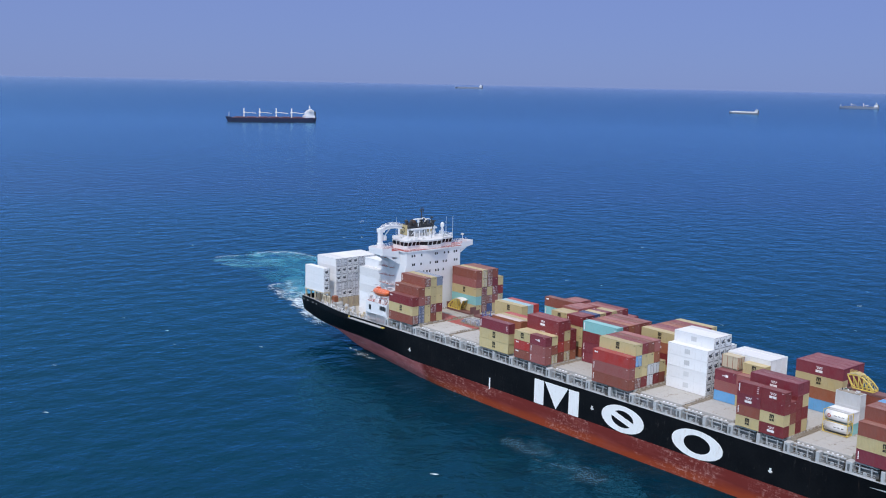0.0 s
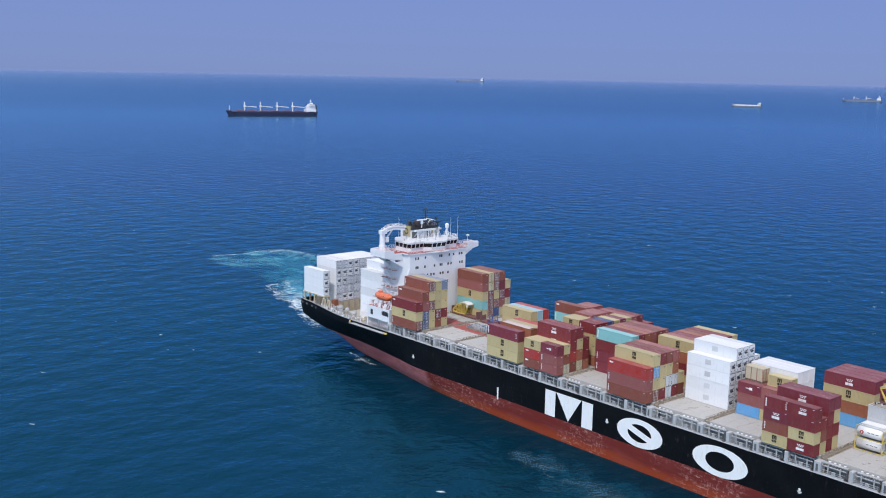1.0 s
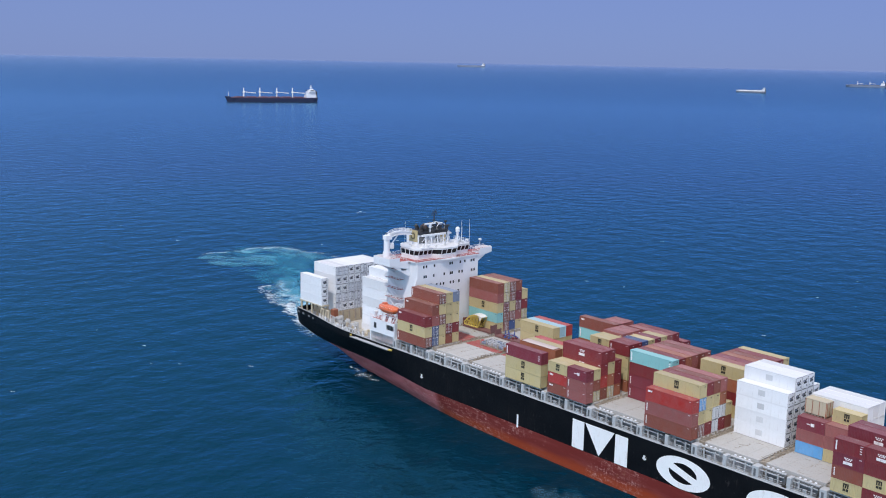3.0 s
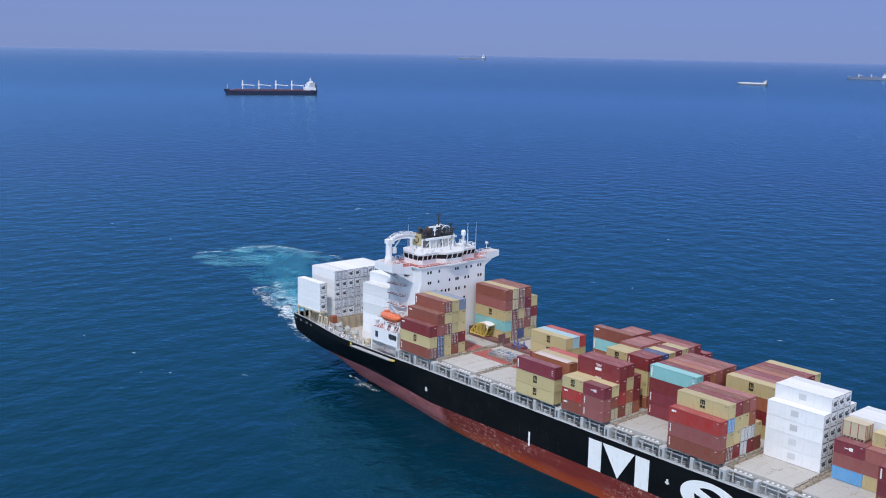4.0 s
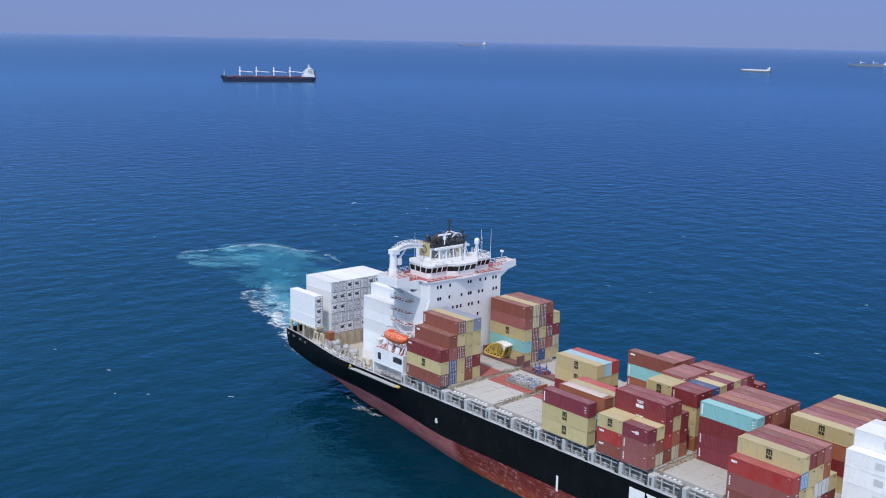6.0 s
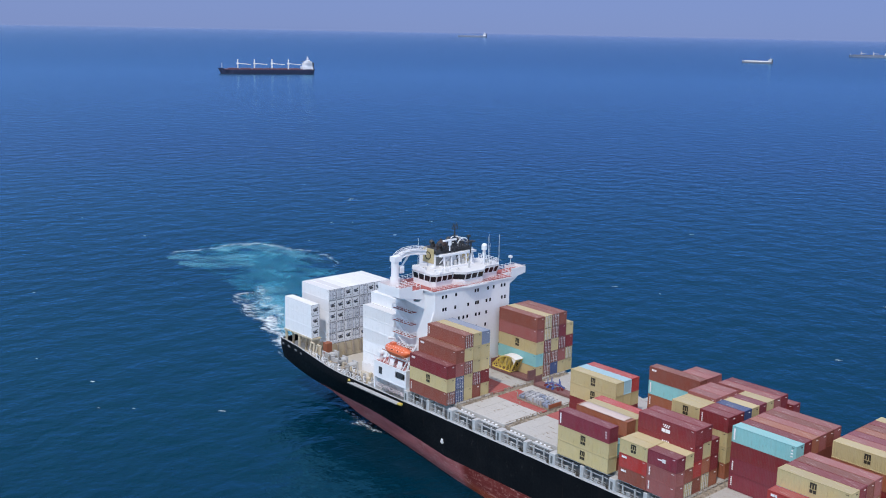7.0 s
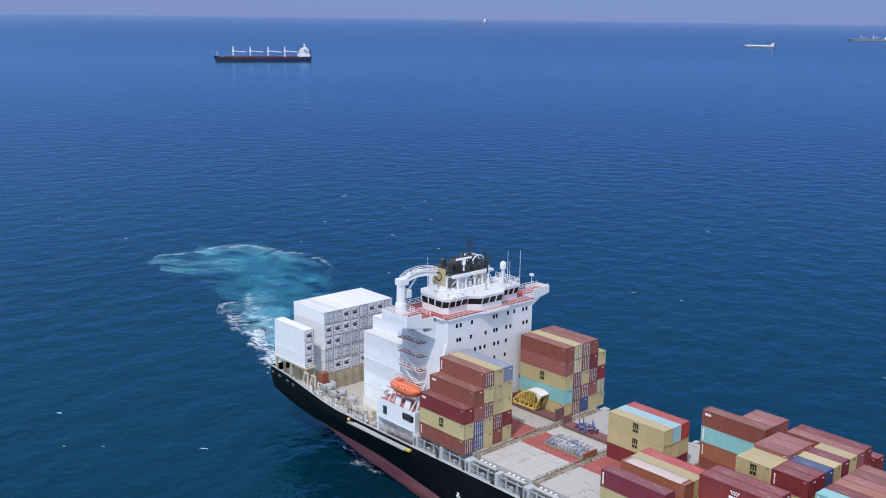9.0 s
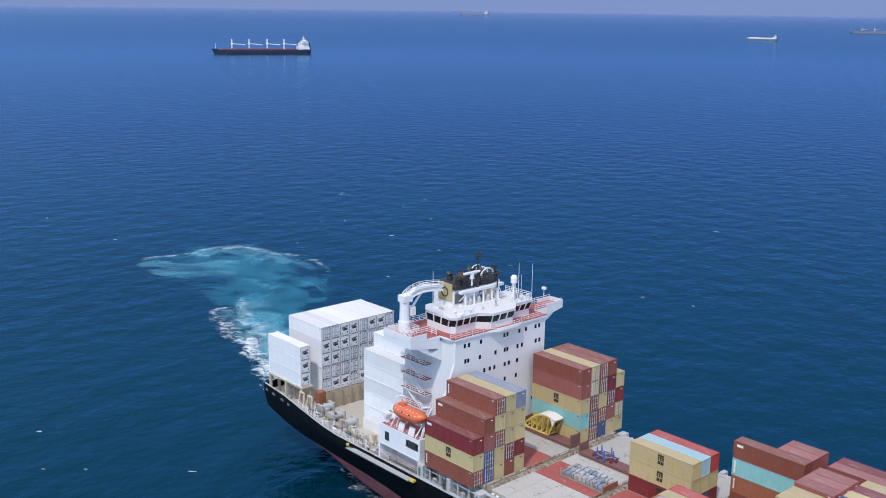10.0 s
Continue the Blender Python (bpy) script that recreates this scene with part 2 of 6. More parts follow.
def foam(name, colour, low, high, top, scale=0.12):
    """Broken foam: fades to nothing at the edges of its sheet and through a net of gaps."""
    m, t, b = shader(name)
    uv = t.nodes.new("ShaderNodeTexCoord").outputs["UV"]
    sep = t.nodes.new("ShaderNodeSeparateXYZ")
    t.links.new(uv, sep.inputs[0])

    def times(a, c):
        n = t.nodes.new("ShaderNodeMath")
        n.operation = "MULTIPLY"
        t.links.new(a, n.inputs[0])
        if hasattr(c, "is_linked"):
            t.links.new(c, n.inputs[1])
        else:
            n.inputs[1].default_value = c
        return n.outputs[0]

    sway = t.nodes.new("ShaderNodeMath")
    sway.operation = "MULTIPLY_ADD"
    t.links.new(ramp(t, noise_at(t, coords(t), 0.11, 3), 0.2, 0.8, -0.4, 0.4), sway.inputs[0])
    sway.inputs[1].default_value = 1.0
    t.links.new(sep.outputs["Y"], sway.inputs[2])
    rim = times(ramp(t, sep.outputs["Y"], 0.0, 0.15), ramp(t, sep.outputs["Y"], 1.0, 0.85))
    edge = times(rim, times(ramp(t, sway.outputs[0], 0.0, 0.42), ramp(t, sway.outputs[0], 1.0, 0.58)))
    ends = times(ramp(t, sep.outputs["X"], 0.0, 0.1), ramp(t, sep.outputs["X"], 1.0, 0.85))
    ends = times(ends, ramp(t, noise_at(t, coords(t), 0.055, 2), 0.3, 0.55, 0.35, 1.0))
    web = node(t, "ShaderNodeTexNoise", Scale=scale, Detail=10.0, Roughness=0.7, Distortion=1.6)
    t.links.new(coords(t), web.inputs["Vector"])
    net = web.outputs["Fac"]
    lift = t.nodes.new("ShaderNodeMath")
    lift.operation = "MULTIPLY_ADD"
    t.links.new(times(edge, ends), lift.inputs[0])
    lift.inputs[1].default_value = 0.34
    t.links.new(net, lift.inputs[2])
    cover = times(times(ramp(t, lift.outputs[0], low, high), top), ramp(t, times(edge, ends), 0.0, 0.3))
    t.links.new(cover, b.inputs["Alpha"])
    b.inputs["Base Color"].default_value = (*colour, 1)
    b.inputs["Roughness"].default_value = 0.7
    return m


SEA_A, SEA_B, SEA_WAVE = (0.0, 0.0125, 0.026), (0.0, 0.0195, 0.038), 1.1
SEA_SHEEN, SEA_HAZE = (0.19, 0.69, 0.95), (0.36, 0.66, 0.93)
bottom_red, black_paint, window_glass, sea_water = antifouling(), hull_black(), glass(), water()
wash_aqua = foam("wash_aqua", (0.03, 0.25, 0.39), 0.50, 1.0, 0.72, 0.045)
dull_patch = foam("dull_patch", (0.10, 0.22, 0.30), 0.58, 1.05, 0.35, 0.14)
wash_white = foam("wash_white", (0.80, 0.90, 0.96), 0.68, 1.0, 0.92, 0.36)
wash_lace = foam("wash_lace", (0.60, 0.82, 0.92), 0.68, 1.05, 0.6, 0.22)
wash_pale = foam("wash_pale", (0.17, 0.52, 0.67), 0.54, 1.1, 0.62, 0.06)
rim_white = foam("rim_white", (0.74, 0.90, 0.98), 0.72, 1.08, 0.7, 0.3)
fleck_white = foam("fleck_white", (0.85, 0.93, 0.97), 0.66, 0.90, 0.85, 0.6)


# ---- builders ----
def part(name, bm, material, parent=None, label=""):
    """Links a bmesh as one mesh object under a thing or a part."""
    me = bpy.data.meshes.new(name)
    bm.to_mesh(me)
    bm.free()
    me.materials.append(material)
    ob = new(name, me)
    ob.parent = parent
    return tagged(ob, label)


def shared(name, me, parent, m=None, label=""):
    ob = new(name, me)
    ob.parent = parent
    if m is not None:
        ob.matrix_basis = m
    return tagged(ob, label)


def mesh_of(name, bm, material):
    me = bpy.data.meshes.new(name)
    bm.to_mesh(me)
    bm.free()
    me.materials.append(material)
    return me


def box(bm, x0, y0, z0, x1, y1, z1, m=None):
    v = [bm.verts.new((x, y, z)) for z in (z0, z1) for y in (y0, y1) for x in (x0, x1)]
    for f in ((0, 2, 3, 1), (4, 5, 7, 6), (0, 1, 5, 4), (2, 6, 7, 3), (0, 4, 6, 2), (1, 3, 7, 5)):
        bm.faces.new([v[i] for i in f])
    if m is not None:
        bmesh.ops.transform(bm, matrix=m, verts=v)
    return v


def boxes(*rows):
    bm = bmesh.new()
    for r in rows:
        box(bm, *r)
    return bm


def bevelled(bm, width, segments=1):
    bmesh.ops.bevel(bm, geom=bm.edges[:], offset=width, segments=segments, affect="EDGES", clamp_overlap=True)
    return bm


def bar(bm, a, b, r, sides=6, r2=None):
    """A round bar from a to b."""
    a, b = Vector(a), Vector(b)
    d = b - a
    m = Matrix.Translation((a + b) / 2) @ d.to_track_quat("Z", "Y").to_matrix().to_4x4()
    bmesh.ops.create_cone(bm, cap_ends=True, segments=sides, radius1=r, radius2=r if r2 is None else r2, depth=d.length, matrix=m)


def railing(bm, points, height=1.05, gap=1.5, r=0.035):
    for a, b in zip(points, points[1:]):
        a, b = Vector(a), Vector(b)
        n = max(1, round((b - a).length / gap))
        for k in range(n + 1):
            q = a.lerp(b, k / n)
            bar(bm, q, q + Vector((0, 0, height)), r, 4)
        for h in (height, height * 0.66, height * 0.33):
            bar(bm, a + Vector((0, 0, h)), b + Vector((0, 0, h)), r, 4)


def prism(bm, outline, y0, y1):
    """A plate of the outline (x, z), from y0 to y1."""
    a = [bm.verts.new((x, y0, z)) for x, z in outline]
    b = [bm.verts.new((x, y1, z)) for x, z in outline]
    bm.faces.new(a), bm.faces.new(b[::-1])
    for i in range(len(a)):
        j = (i + 1) % len(a)
        bm.faces.new((a[j], a[i], b[i], b[j]))
    bmesh.ops.recalc_face_normals(bm, faces=bm.faces[:])


def thing(name, at=(0, 0, 0), turn=0.0):
    ob = new(name)
    ob.matrix_basis = pose(*at, 0, 0, turn)
    ob.empty_display_size = 0.5
    return ob


# ---- sea ----
MID = Vector((190, -175, 0))


def sea_level(r):
    """The far sea lifts to the height at which the eye sees the horizon, inside the camera's reach."""
    s = min(1.0, max(0.0, (r - 2200.0) / 2680.0))
    return 78.0 * s * s * (3 - 2 * s)


def sea():
    bm = bmesh.new()
    radii = [0] + [40 * 1.16 ** k for k in range(31)]
    radii = [r for r in radii if r < 2150] + [2200 + 67 * k for k in range(41)]
    n = 96
    rings = []
    for r in radii:
        z = sea_level(r)
        if r == 0:
            rings.append([bm.verts.new((0, 0, 0))])
        else:
            rings.append([bm.verts.new((r * math.cos(2 * math.pi * k / n), r * math.sin(2 * math.pi * k / n), z)) for k in range(n)])
    for k in range(n):
        bm.faces.new((rings[0][0], rings[1][k], rings[1][(k + 1) % n]))
        for a, b in zip(rings[1:], rings[2:]):
            bm.faces.new((a[k], b[k], b[(k + 1) % n], a[(k + 1) % n]))
    for f in bm.faces:
        f.smooth = True
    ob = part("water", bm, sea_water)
    ob.location = MID
    return tagged(ob, "deep blue open sea with small wind waves", "sea", kind="structure")


def ribbon(name, material, line, label, lift, steps=40, across=6):
    """A sheet of foam along a line of (x, y, half width), laid just over the water."""
    bm = bmesh.new()
    uv = bm.loops.layers.uv.new("UVMap")
    pts = []
    m = len(line) - 1
    for i in range(steps + 1):
        s = i / steps * m
        k = min(int(s), m - 1)
        f = s - k
        p = [line[max(k - 1, 0)], line[k], line[k + 1], line[min(k + 2, m)]]
        pts.append([0.5 * (2 * p[1][c] + (p[2][c] - p[0][c]) * f + (2 * p[0][c] - 5 * p[1][c] + 4 * p[2][c] - p[3][c]) * f * f
                           + (3 * p[1][c] - p[0][c] - 3 * p[2][c] + p[3][c]) * f ** 3) for c in range(3)])
    grid = []
    for i, (x, y, w) in enumerate(pts):
        a, b = pts[max(i - 1, 0)], pts[min(i + 1, steps)]
        d = Vector((b[0] - a[0], b[1] - a[1])).normalized()
        row = []
        for j in range(across + 1):
            o = (j / across - 0.5) * 2 * w
            row.append(bm.verts.new((x - d.y * o, y + d.x * o, lift)))
        grid.append(row)
    for i in range(steps):
        for j in range(across):
            f = bm.faces.new((grid[i][j], grid[i][j + 1], grid[i + 1][j + 1], grid[i + 1][j]))
            for loop, (u, v) in zip(f.loops, ((i, j), (i, j + 1), (i + 1, j + 1), (i + 1, j))):
                loop[uv].uv = (u / steps, v / across)
    return tagged(part(name, bm, material), label, "foam", "propeller wash", "stuff")


# ---- hull ----
BAY, ROW, EDGE, BASE = 14.56, 2.464, -19.71, 17.0
TOP, PAINT, WELL = 14.1, 5.8, 10.5
STERN, BOW = -59.0, 236.0


def table(x, rows):
    """Straight steps between rows of (x, value)."""
    for (a, u), (b, v) in zip(rows, rows[1:]):
        if x <= b:
            return u + (v - u) * max(0.0, (x - a) / (b - a))
    return rows[-1][1]


def deck_half(x):
    if x > 165:
        return 19.95 * math.sqrt(max(0.0, 1 - ((x - 165) / 71.0) ** 2.6))
    return table(x, ((-59, 15.1), (-50, 16.1), (-40, 17.9), (-32, 19.3), (-26, 19.95)))


def counter(x):
    """The height at which the hull's underside begins."""
    return table(x, ((-59, 8.6), (-52, 7.0), (-44, 5.9), (-37, 5.2), (-33, 3.6), (-29, 1.6), (-25, -0.3), (-20, -3.0)))


def half(x, z):
    """Half the hull's breadth at a height: full amidships, drawn in under the quarter and at the bow."""
    d = deck_half(x)
    if x > 150:
        return max(0.05, d * min(1.0, max(0.0, (z + 4) / (TOP + 4))) ** (0.02 + 0.8 * (x - 150) / 86.0))
    low = table(x, ((-59, 6.0), (-44, 8.6), (-32, 10.0), (-22, 11.3), (-12, 12.9), (-1, 14.6), (12, 16.9), (25, 18.6), (48, 19.7), (62, 19.95)))
    mid = table(x, ((-59, 13.2), (-48, 13.9), (-35, 14.7), (-24, 15.2), (-16, 15.8), (-9, 16.7), (0, 18.0), (12.6, 19.95)))
    if z < 5.8:
        return min(d, low + (mid - low) * max(0.0, z / 5.8) ** 0.6)
    return min(d, mid + (d - mid) * min(1.0, (z - 5.8) / 6.5) ** 0.7)


def hull_skin(z0, z1, steps):
    bm = bmesh.new()
    xs = [STERN + 2.0 * k for k in range(53)] + [50 + 5.0 * k for k in range(38)]
    xs = [x for x in xs if x <= BOW]
    for side in (-1, 1):
        rows = []
        for x in xs:
            lo = max(z0, counter(x) + 0.02)
            hi = max(z1, lo)
            rows.append([bm.verts.new((x, side * half(x, lo + (hi - lo) * k / steps), lo + (hi - lo) * k / steps)) for k in range(steps + 1)])
        for a, b in zip(rows, rows[1:]):
            for k in range(steps):
                q = (a[k], b[k], b[k + 1], a[k + 1]) if side < 0 else (a[k + 1], b[k + 1], b[k], a[k])
                if (q[0].co - q[3].co).length + (q[1].co - q[2].co).length > 0.01:
                    bm.faces.new(q)
    # the underside of the counter
    for x, q in zip(xs, xs[1:]):
        if x < -20 and z0 <= counter(x) + 0.02 <= z1:
            h0, h1 = counter(x) + 0.02, counter(q) + 0.02
            bm.faces.new([bm.verts.new(c) for c in ((x, -half(x, h0), h0), (x, half(x, h0), h0), (q, half(q, h1), h1), (q, -half(q, h1), h1))])
    # transom
    if z1 > PAINT + 1:
        zs = [max(z0, counter(STERN) + 0.02) + (z1 - max(z0, counter(STERN) + 0.02)) * k / steps for k in range(steps + 1)]
        a = [bm.verts.new((STERN, -half(STERN, z), z)) for z in zs]
        b = [bm.verts.new((STERN, half(STERN, z), z)) for z in zs]
        for k in range(steps):
            bm.faces.new((b[k], a[k], a[k + 1], b[k + 1]))
    bmesh.ops.remove_doubles(bm, verts=bm.verts, dist=0.004)
    for f in bm.faces:
        f.smooth = True
    return bm


def hull(ship):
    part("topside", hull_skin(PAINT, TOP, 10), black_paint, ship, "black painted topside with faint scuffs")
    part("bottom", hull_skin(-3.0, PAINT, 10), bottom_red, ship, "worn red bottom paint")
    bm = bmesh.new()
    xs = sorted([STERN + 0.3 + 3.0 * k for k in range(98)] + [-44.4, -28.7])
    rows = []
    for x in xs:
        w = half(x, 12.4) - 0.05
        rows.append([bm.verts.new((x, y, 12.4)) for y in (-w, min(11.3, w) * -1, min(11.3, w), w)])
    for x, a, b in zip(xs, rows, rows[1:]):
        for k in range(3):
            if k != 1 or not -44.5 < x < -28.8:
                if (a[k].co - a[k + 1].co).length + (b[k].co - b[k + 1].co).length > 0.01:
                    bm.faces.new((a[k], b[k], b[k + 1], a[k + 1]))
    box(bm, -44.4, -11.3, WELL - 0.1, -28.7, 11.3, WELL)
    for y in (-11.3, 11.2):
        box(bm, -44.4, y, WELL, -28.7, y + 0.1, 12.38)
    box(bm, -28.8, -11.2, WELL, -28.7, 11.2, 12.38)
    part("main_deck", bm, deck_dull, ship, "dusty grey-brown main deck plating")
    # the bulwark's cap
    bm = bmesh.new()
    for side in (-1, 1):
        rows = []
        for x in xs:
            h = half(x, TOP)
            rows.append([bm.verts.new((x, side * (h + o), z)) for o, z in ((0.03, TOP - 0.05), (0.03, TOP + 0.08), (-0.28, TOP + 0.08), (-0.28, 12.4))])
        for a, b in zip(rows, rows[1:]):
            for k in range(3):
                bm.faces.new((a[k], b[k], b[k + 1], a[k + 1]) if side < 0 else (a[k + 1], b[k + 1], b[k], a[k]))
    part("bulwark", bm, grey_steel, ship)


def ring(cx, cz, rx, rz, wx, wz, n=40):
    bm = bmesh.new()
    rows = []
    for k in range(n):
        a = 2 * math.pi * k / n
        c, s = math.cos(a), math.sin(a)
        rows.append([bm.verts.new((cx + r * c, y, cz + q * s)) for r, q, y in ((rx, rz, -19.9), (rx, rz, -20.02), (rx - wx, rz - wz, -20.02), (rx - wx, rz - wz, -19.9))])
    for k in range(n):
        a, b = rows[k], rows[(k + 1) % n]
        for j in range(3):
            bm.faces.new((a[j], b[j], b[j + 1], a[j + 1]))
    bmesh.ops.recalc_face_normals(bm, faces=bm.faces[:])
    return bm


def hull_marks(ship):
    bm = bmesh.new()
    prism(bm, [(67.0, 5.9), (70.6, 5.9), (70.6, 12.8), (67.0, 12.8)], -20.02, -19.9)
    prism(bm, [(79.9, 5.9), (83.5, 5.9), (83.5, 12.8), (79.9, 12.8)], -20.02, -19.9)
    prism(bm, [(70.9, 12.8), (75.25, 6.0), (79.6, 12.8)], -20.02, -19.9)
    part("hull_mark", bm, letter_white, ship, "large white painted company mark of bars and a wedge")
    bm = ring(98.4, 9.4, 6.9, 3.5, 3.3, 1.3)
    prism(bm, [(94.3, 9.9), (102.3, 7.4), (102.5, 8.9), (94.5, 11.4)], -20.032, -19.9)
    part("hull_mark", bm, letter_white, ship, "large white painted oval mark with a slanting bar")
    part("hull_mark", ring(121.2, 9.3, 7.3, 3.5, 3.5, 1.3), letter_white, ship, "large white painted ring mark")
    for x, z in ((11.3, 8.4), (88.2, 9.2), (141.0, 8.5)):
        bm = boxes((x - 0.25, -20.02, z, x + 0.25, -19.9, z + 1.1), (x - 0.5, -20.02, z + 0.2, x + 0.5, -19.9, z + 0.5))
        part("tug_mark", bm, letter_white, ship)
    part("draught_mark", boxes((48.6, -20.02, 5.2, 49.1, -19.9, 8.6)), letter_white, ship)


# ---- hatches and the side passage ----
def hatches(ship):
    dots = random.Random(17)
    ribs = [mesh_of("rib", boxes((0, 0, 0, 0.08, w, 0.04)), deck_grey) for w in (6.34, 10.02)]
    red_rib = mesh_of("rib", boxes((0, 0, 0, 0.08, 6.34, 0.04)), deck_red)
    seams = [mesh_of("seam", boxes((0, 0, 0, 12.6, 0.06, 0.015)), coat) for coat in (grey_steel, deck_red)]
    socket = mesh_of("lashing_socket", boxes((-0.14, -0.12, 0, 0.14, 0.12, 0.065)), rust_steel)
    rod = mesh_of("lashing_bar", boxes((0, 0, 0, 1.4, 0.07, 0.06)), rust_steel)
    for b in range(0, 15):
        x0 = BAY * b - 0.35
        for k, (y0, y1) in enumerate(((-17.25, -6.83), (-6.77, -0.03), (0.03, 6.77), (6.83, 17.25))):
            if x0 + 12.9 > 165 and abs(y0) > 14:
                continue
            bm = bevelled(boxes((x0, y0, 15.6, x0 + 12.9, y1, BASE - 0.06)), 0.05)
            red = k == 1 and b < 3
            cover = part("hatch_cover", bm, deck_red if red else deck_grey, ship, "red oxide steel hatch cover" if red else "pale grey weathered steel hatch cover")
            wide = y1 - y0
            for i in range(3):
                shared("rib", red_rib if red else ribs[wide > 8], cover, Matrix.Translation((x0 + 3.2 + 3.2 * i, y0 + 0.2, BASE - 0.06)))
            for i in range(1, 4):
                shared("seam", seams[red], cover, Matrix.Translation((x0 + 0.15, y0 + wide * i / 4 - 0.03, BASE - 0.06)))
            if b in (0, 1, 2, 5, 7, 8, 10):
                for i in range(10 if k in (0, 3) else 6):
                    x, y = x0 + dots.choice((0.6, 6.2, 6.9, 12.3)) + dots.uniform(-0.25, 0.25), dots.uniform(y0 + 0.4, y1 - 0.4)
                    shared("lashing_socket", socket, cover, Matrix.Translation((x, y, BASE - 0.07)))
                for i in range(3):
                    shared("lashing_bar", rod, cover, Matrix.Translation((dots.uniform(x0 + 1, x0 + 10), dots.uniform(y0 + 0.5, y1 - 0.5), BASE - 0.07)))
        bm = boxes((x0 - 0.1, EDGE + ROW + 0.3, 12.4, x0 + 13.1, EDGE + ROW + 0.6, 15.6), (x0 - 0.1, -EDGE - ROW - 0.6, 12.4, x0 + 13.1, -EDGE - ROW - 0.3, 15.6),
                   (x0, EDGE + ROW + 0.3, 12.4, x0 + 0.3, -EDGE - ROW - 0.3, 15.6), (x0 + 12.6, EDGE + ROW + 0.3, 12.4, x0 + 12.9, -EDGE - ROW - 0.3, 15.6))
        part("hatch_coaming", bm, grey_steel, ship)


def side_passage(ship):
    """Posts, beams and rails that carry the outer stacks over the walkway."""
    wide = bevelled(boxes((0, 0, 0, 1.5, 1.9, 2.45)), 0.08)
    wide = mesh_of("pillar", wide, grey_steel)
    # A dark plate on the pillar stands for the shade in its slot.
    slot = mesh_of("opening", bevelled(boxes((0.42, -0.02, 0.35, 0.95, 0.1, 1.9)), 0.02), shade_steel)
    thin = mesh_of("pillar", bevelled(boxes((0, 0, 0, 0.9, 1.6, 2.45)), 0.06), grey_steel)
    bm = boxes((0, 0.02, 0, 5.2, 0.16, 0.34), (0, 0.05, 0.62, 5.2, 0.11, 0.68), (0, 0.05, 1.05, 5.2, 0.12, 1.12), (0, 1.25, 2.05, 5.2, 1.9, 2.28))
    for k in (0.7, 1.9, 3.1, 4.3):
        box(bm, k, 0.04, 0.3, k + 0.08, 0.12, 1.12)
    for k in (1.2, 3.9):
        box(bm, k, 0.5, 0.0, k + 0.22, 0.8, 2.1)
    bar(bm, (0, 0.7, 1.75), (5.2, 0.7, 1.75), 0.09, 6)
    bar(bm, (0, 0.95, 1.5), (5.2, 0.95, 1.5), 0.06, 6)
    box(bm, 2.3, 0.35, 0.0, 2.9, 0.8, 0.9)
    rail = mesh_of("side_rail", bm, grey_steel)
    pad = mesh_of("landing_pad", bevelled(boxes((0, 1.8, 2.3, 0.5, 2.2, 2.48)), 0.05), white_paint)
    # Dark boxes added for the shade in the recess between pillars.
    box_dark = mesh_of("locker", bevelled(boxes((0.5, 1.2, 0, 4.6, 1.7, 1.9)), 0.04), shade_steel)
    for b in range(0, 12):
        for side in (-1, 1):
            flip = Matrix.Identity(4) if side < 0 else Matrix.Rotation(math.pi, 4, "Z")
            for me, dx, name in ((wide, -2.0, "pillar"), (slot, -2.0, "opening"), (thin, 5.7, "pillar"), (rail, -0.5, "side_rail"), (rail, 6.7, "side_rail"),
                                 (box_dark, 0.2, "locker"), (box_dark, 7.0, "locker")):
                if me is box_dark and (b * 3 + int(dx)) % 7 == 0:
                    continue
                x = BAY * b + dx
                if side > 0:
                    x += 1.5 if me in (wide, slot) else 0.9 if me is thin else 5.2
                shared(name, me, ship, Matrix.Translation((x, side * 19.75, TOP + 0.06)) @ flip)
        if b in (1, 2, 5, 7, 8, 10):
            for dx in (0.2, 1.3, 2.4, 3.5, 7.2, 8.3, 9.4, 10.5):
                shared("landing_pad", pad, ship, Matrix.Translation((BAY * b + dx, -19.75, TOP + 0.06)))


def lashing_strips(ship):
    """Low rusty walkways with lashing gear between the bays."""
    rnd = random.Random(4)
    for b in range(0, 12):
        x = BAY * b - 1.35
        bm = boxes((x - 0.55, -17.0, 12.4, x + 0.75, 17.0, 16.7))
        for k in range(60):
            y = -16.8 + 33.6 * k / 59 + rnd.uniform(-0.2, 0.2)
            h = rnd.uniform(0.15, 0.75)
            dx = rnd.choice((-0.5, 0.5)) + rnd.uniform(-0.1, 0.1)
            box(bm, x + dx - 0.1, y - 0.12, 16.7, x + dx + 0.12, y + 0.12, 16.7 + h)
            if rnd.random() < 0.6:
                box(bm, x - 0.5, y, 16.7, x + 0.6, y + 0.1, 16.7 + h * 0.6)
        box(bm, x - 0.5, -17, 17.3, x - 0.42, 17, 17.38)
        part("lashing_walkway", bm, rust_steel, ship, "rusty lashing walkway with rods and turnbuckles")


# ---- containers ----
def corrugated(bm, u, length, height, place, period=0.28, depth=0.04):
    """A trapezoid sheet; place(u, v, d) gives its points."""
    cols = []
    n = max(1, round(length / period))
    p = length / n
    for k in range(n):
        for f, d in ((0.0, 0), (0.26, 0), (0.5, depth), (0.76, depth)):
            cols.append((u + (k + f) * p, d))
    cols.append((u + length, 0))
    v = [(bm.verts.new(place(a, 0, d)), bm.verts.new(place(a, height, d))) for a, d in cols]
    for a, b in zip(v, v[1:]):
        bm.faces.new((a[0], b[0], b[1], a[1]))


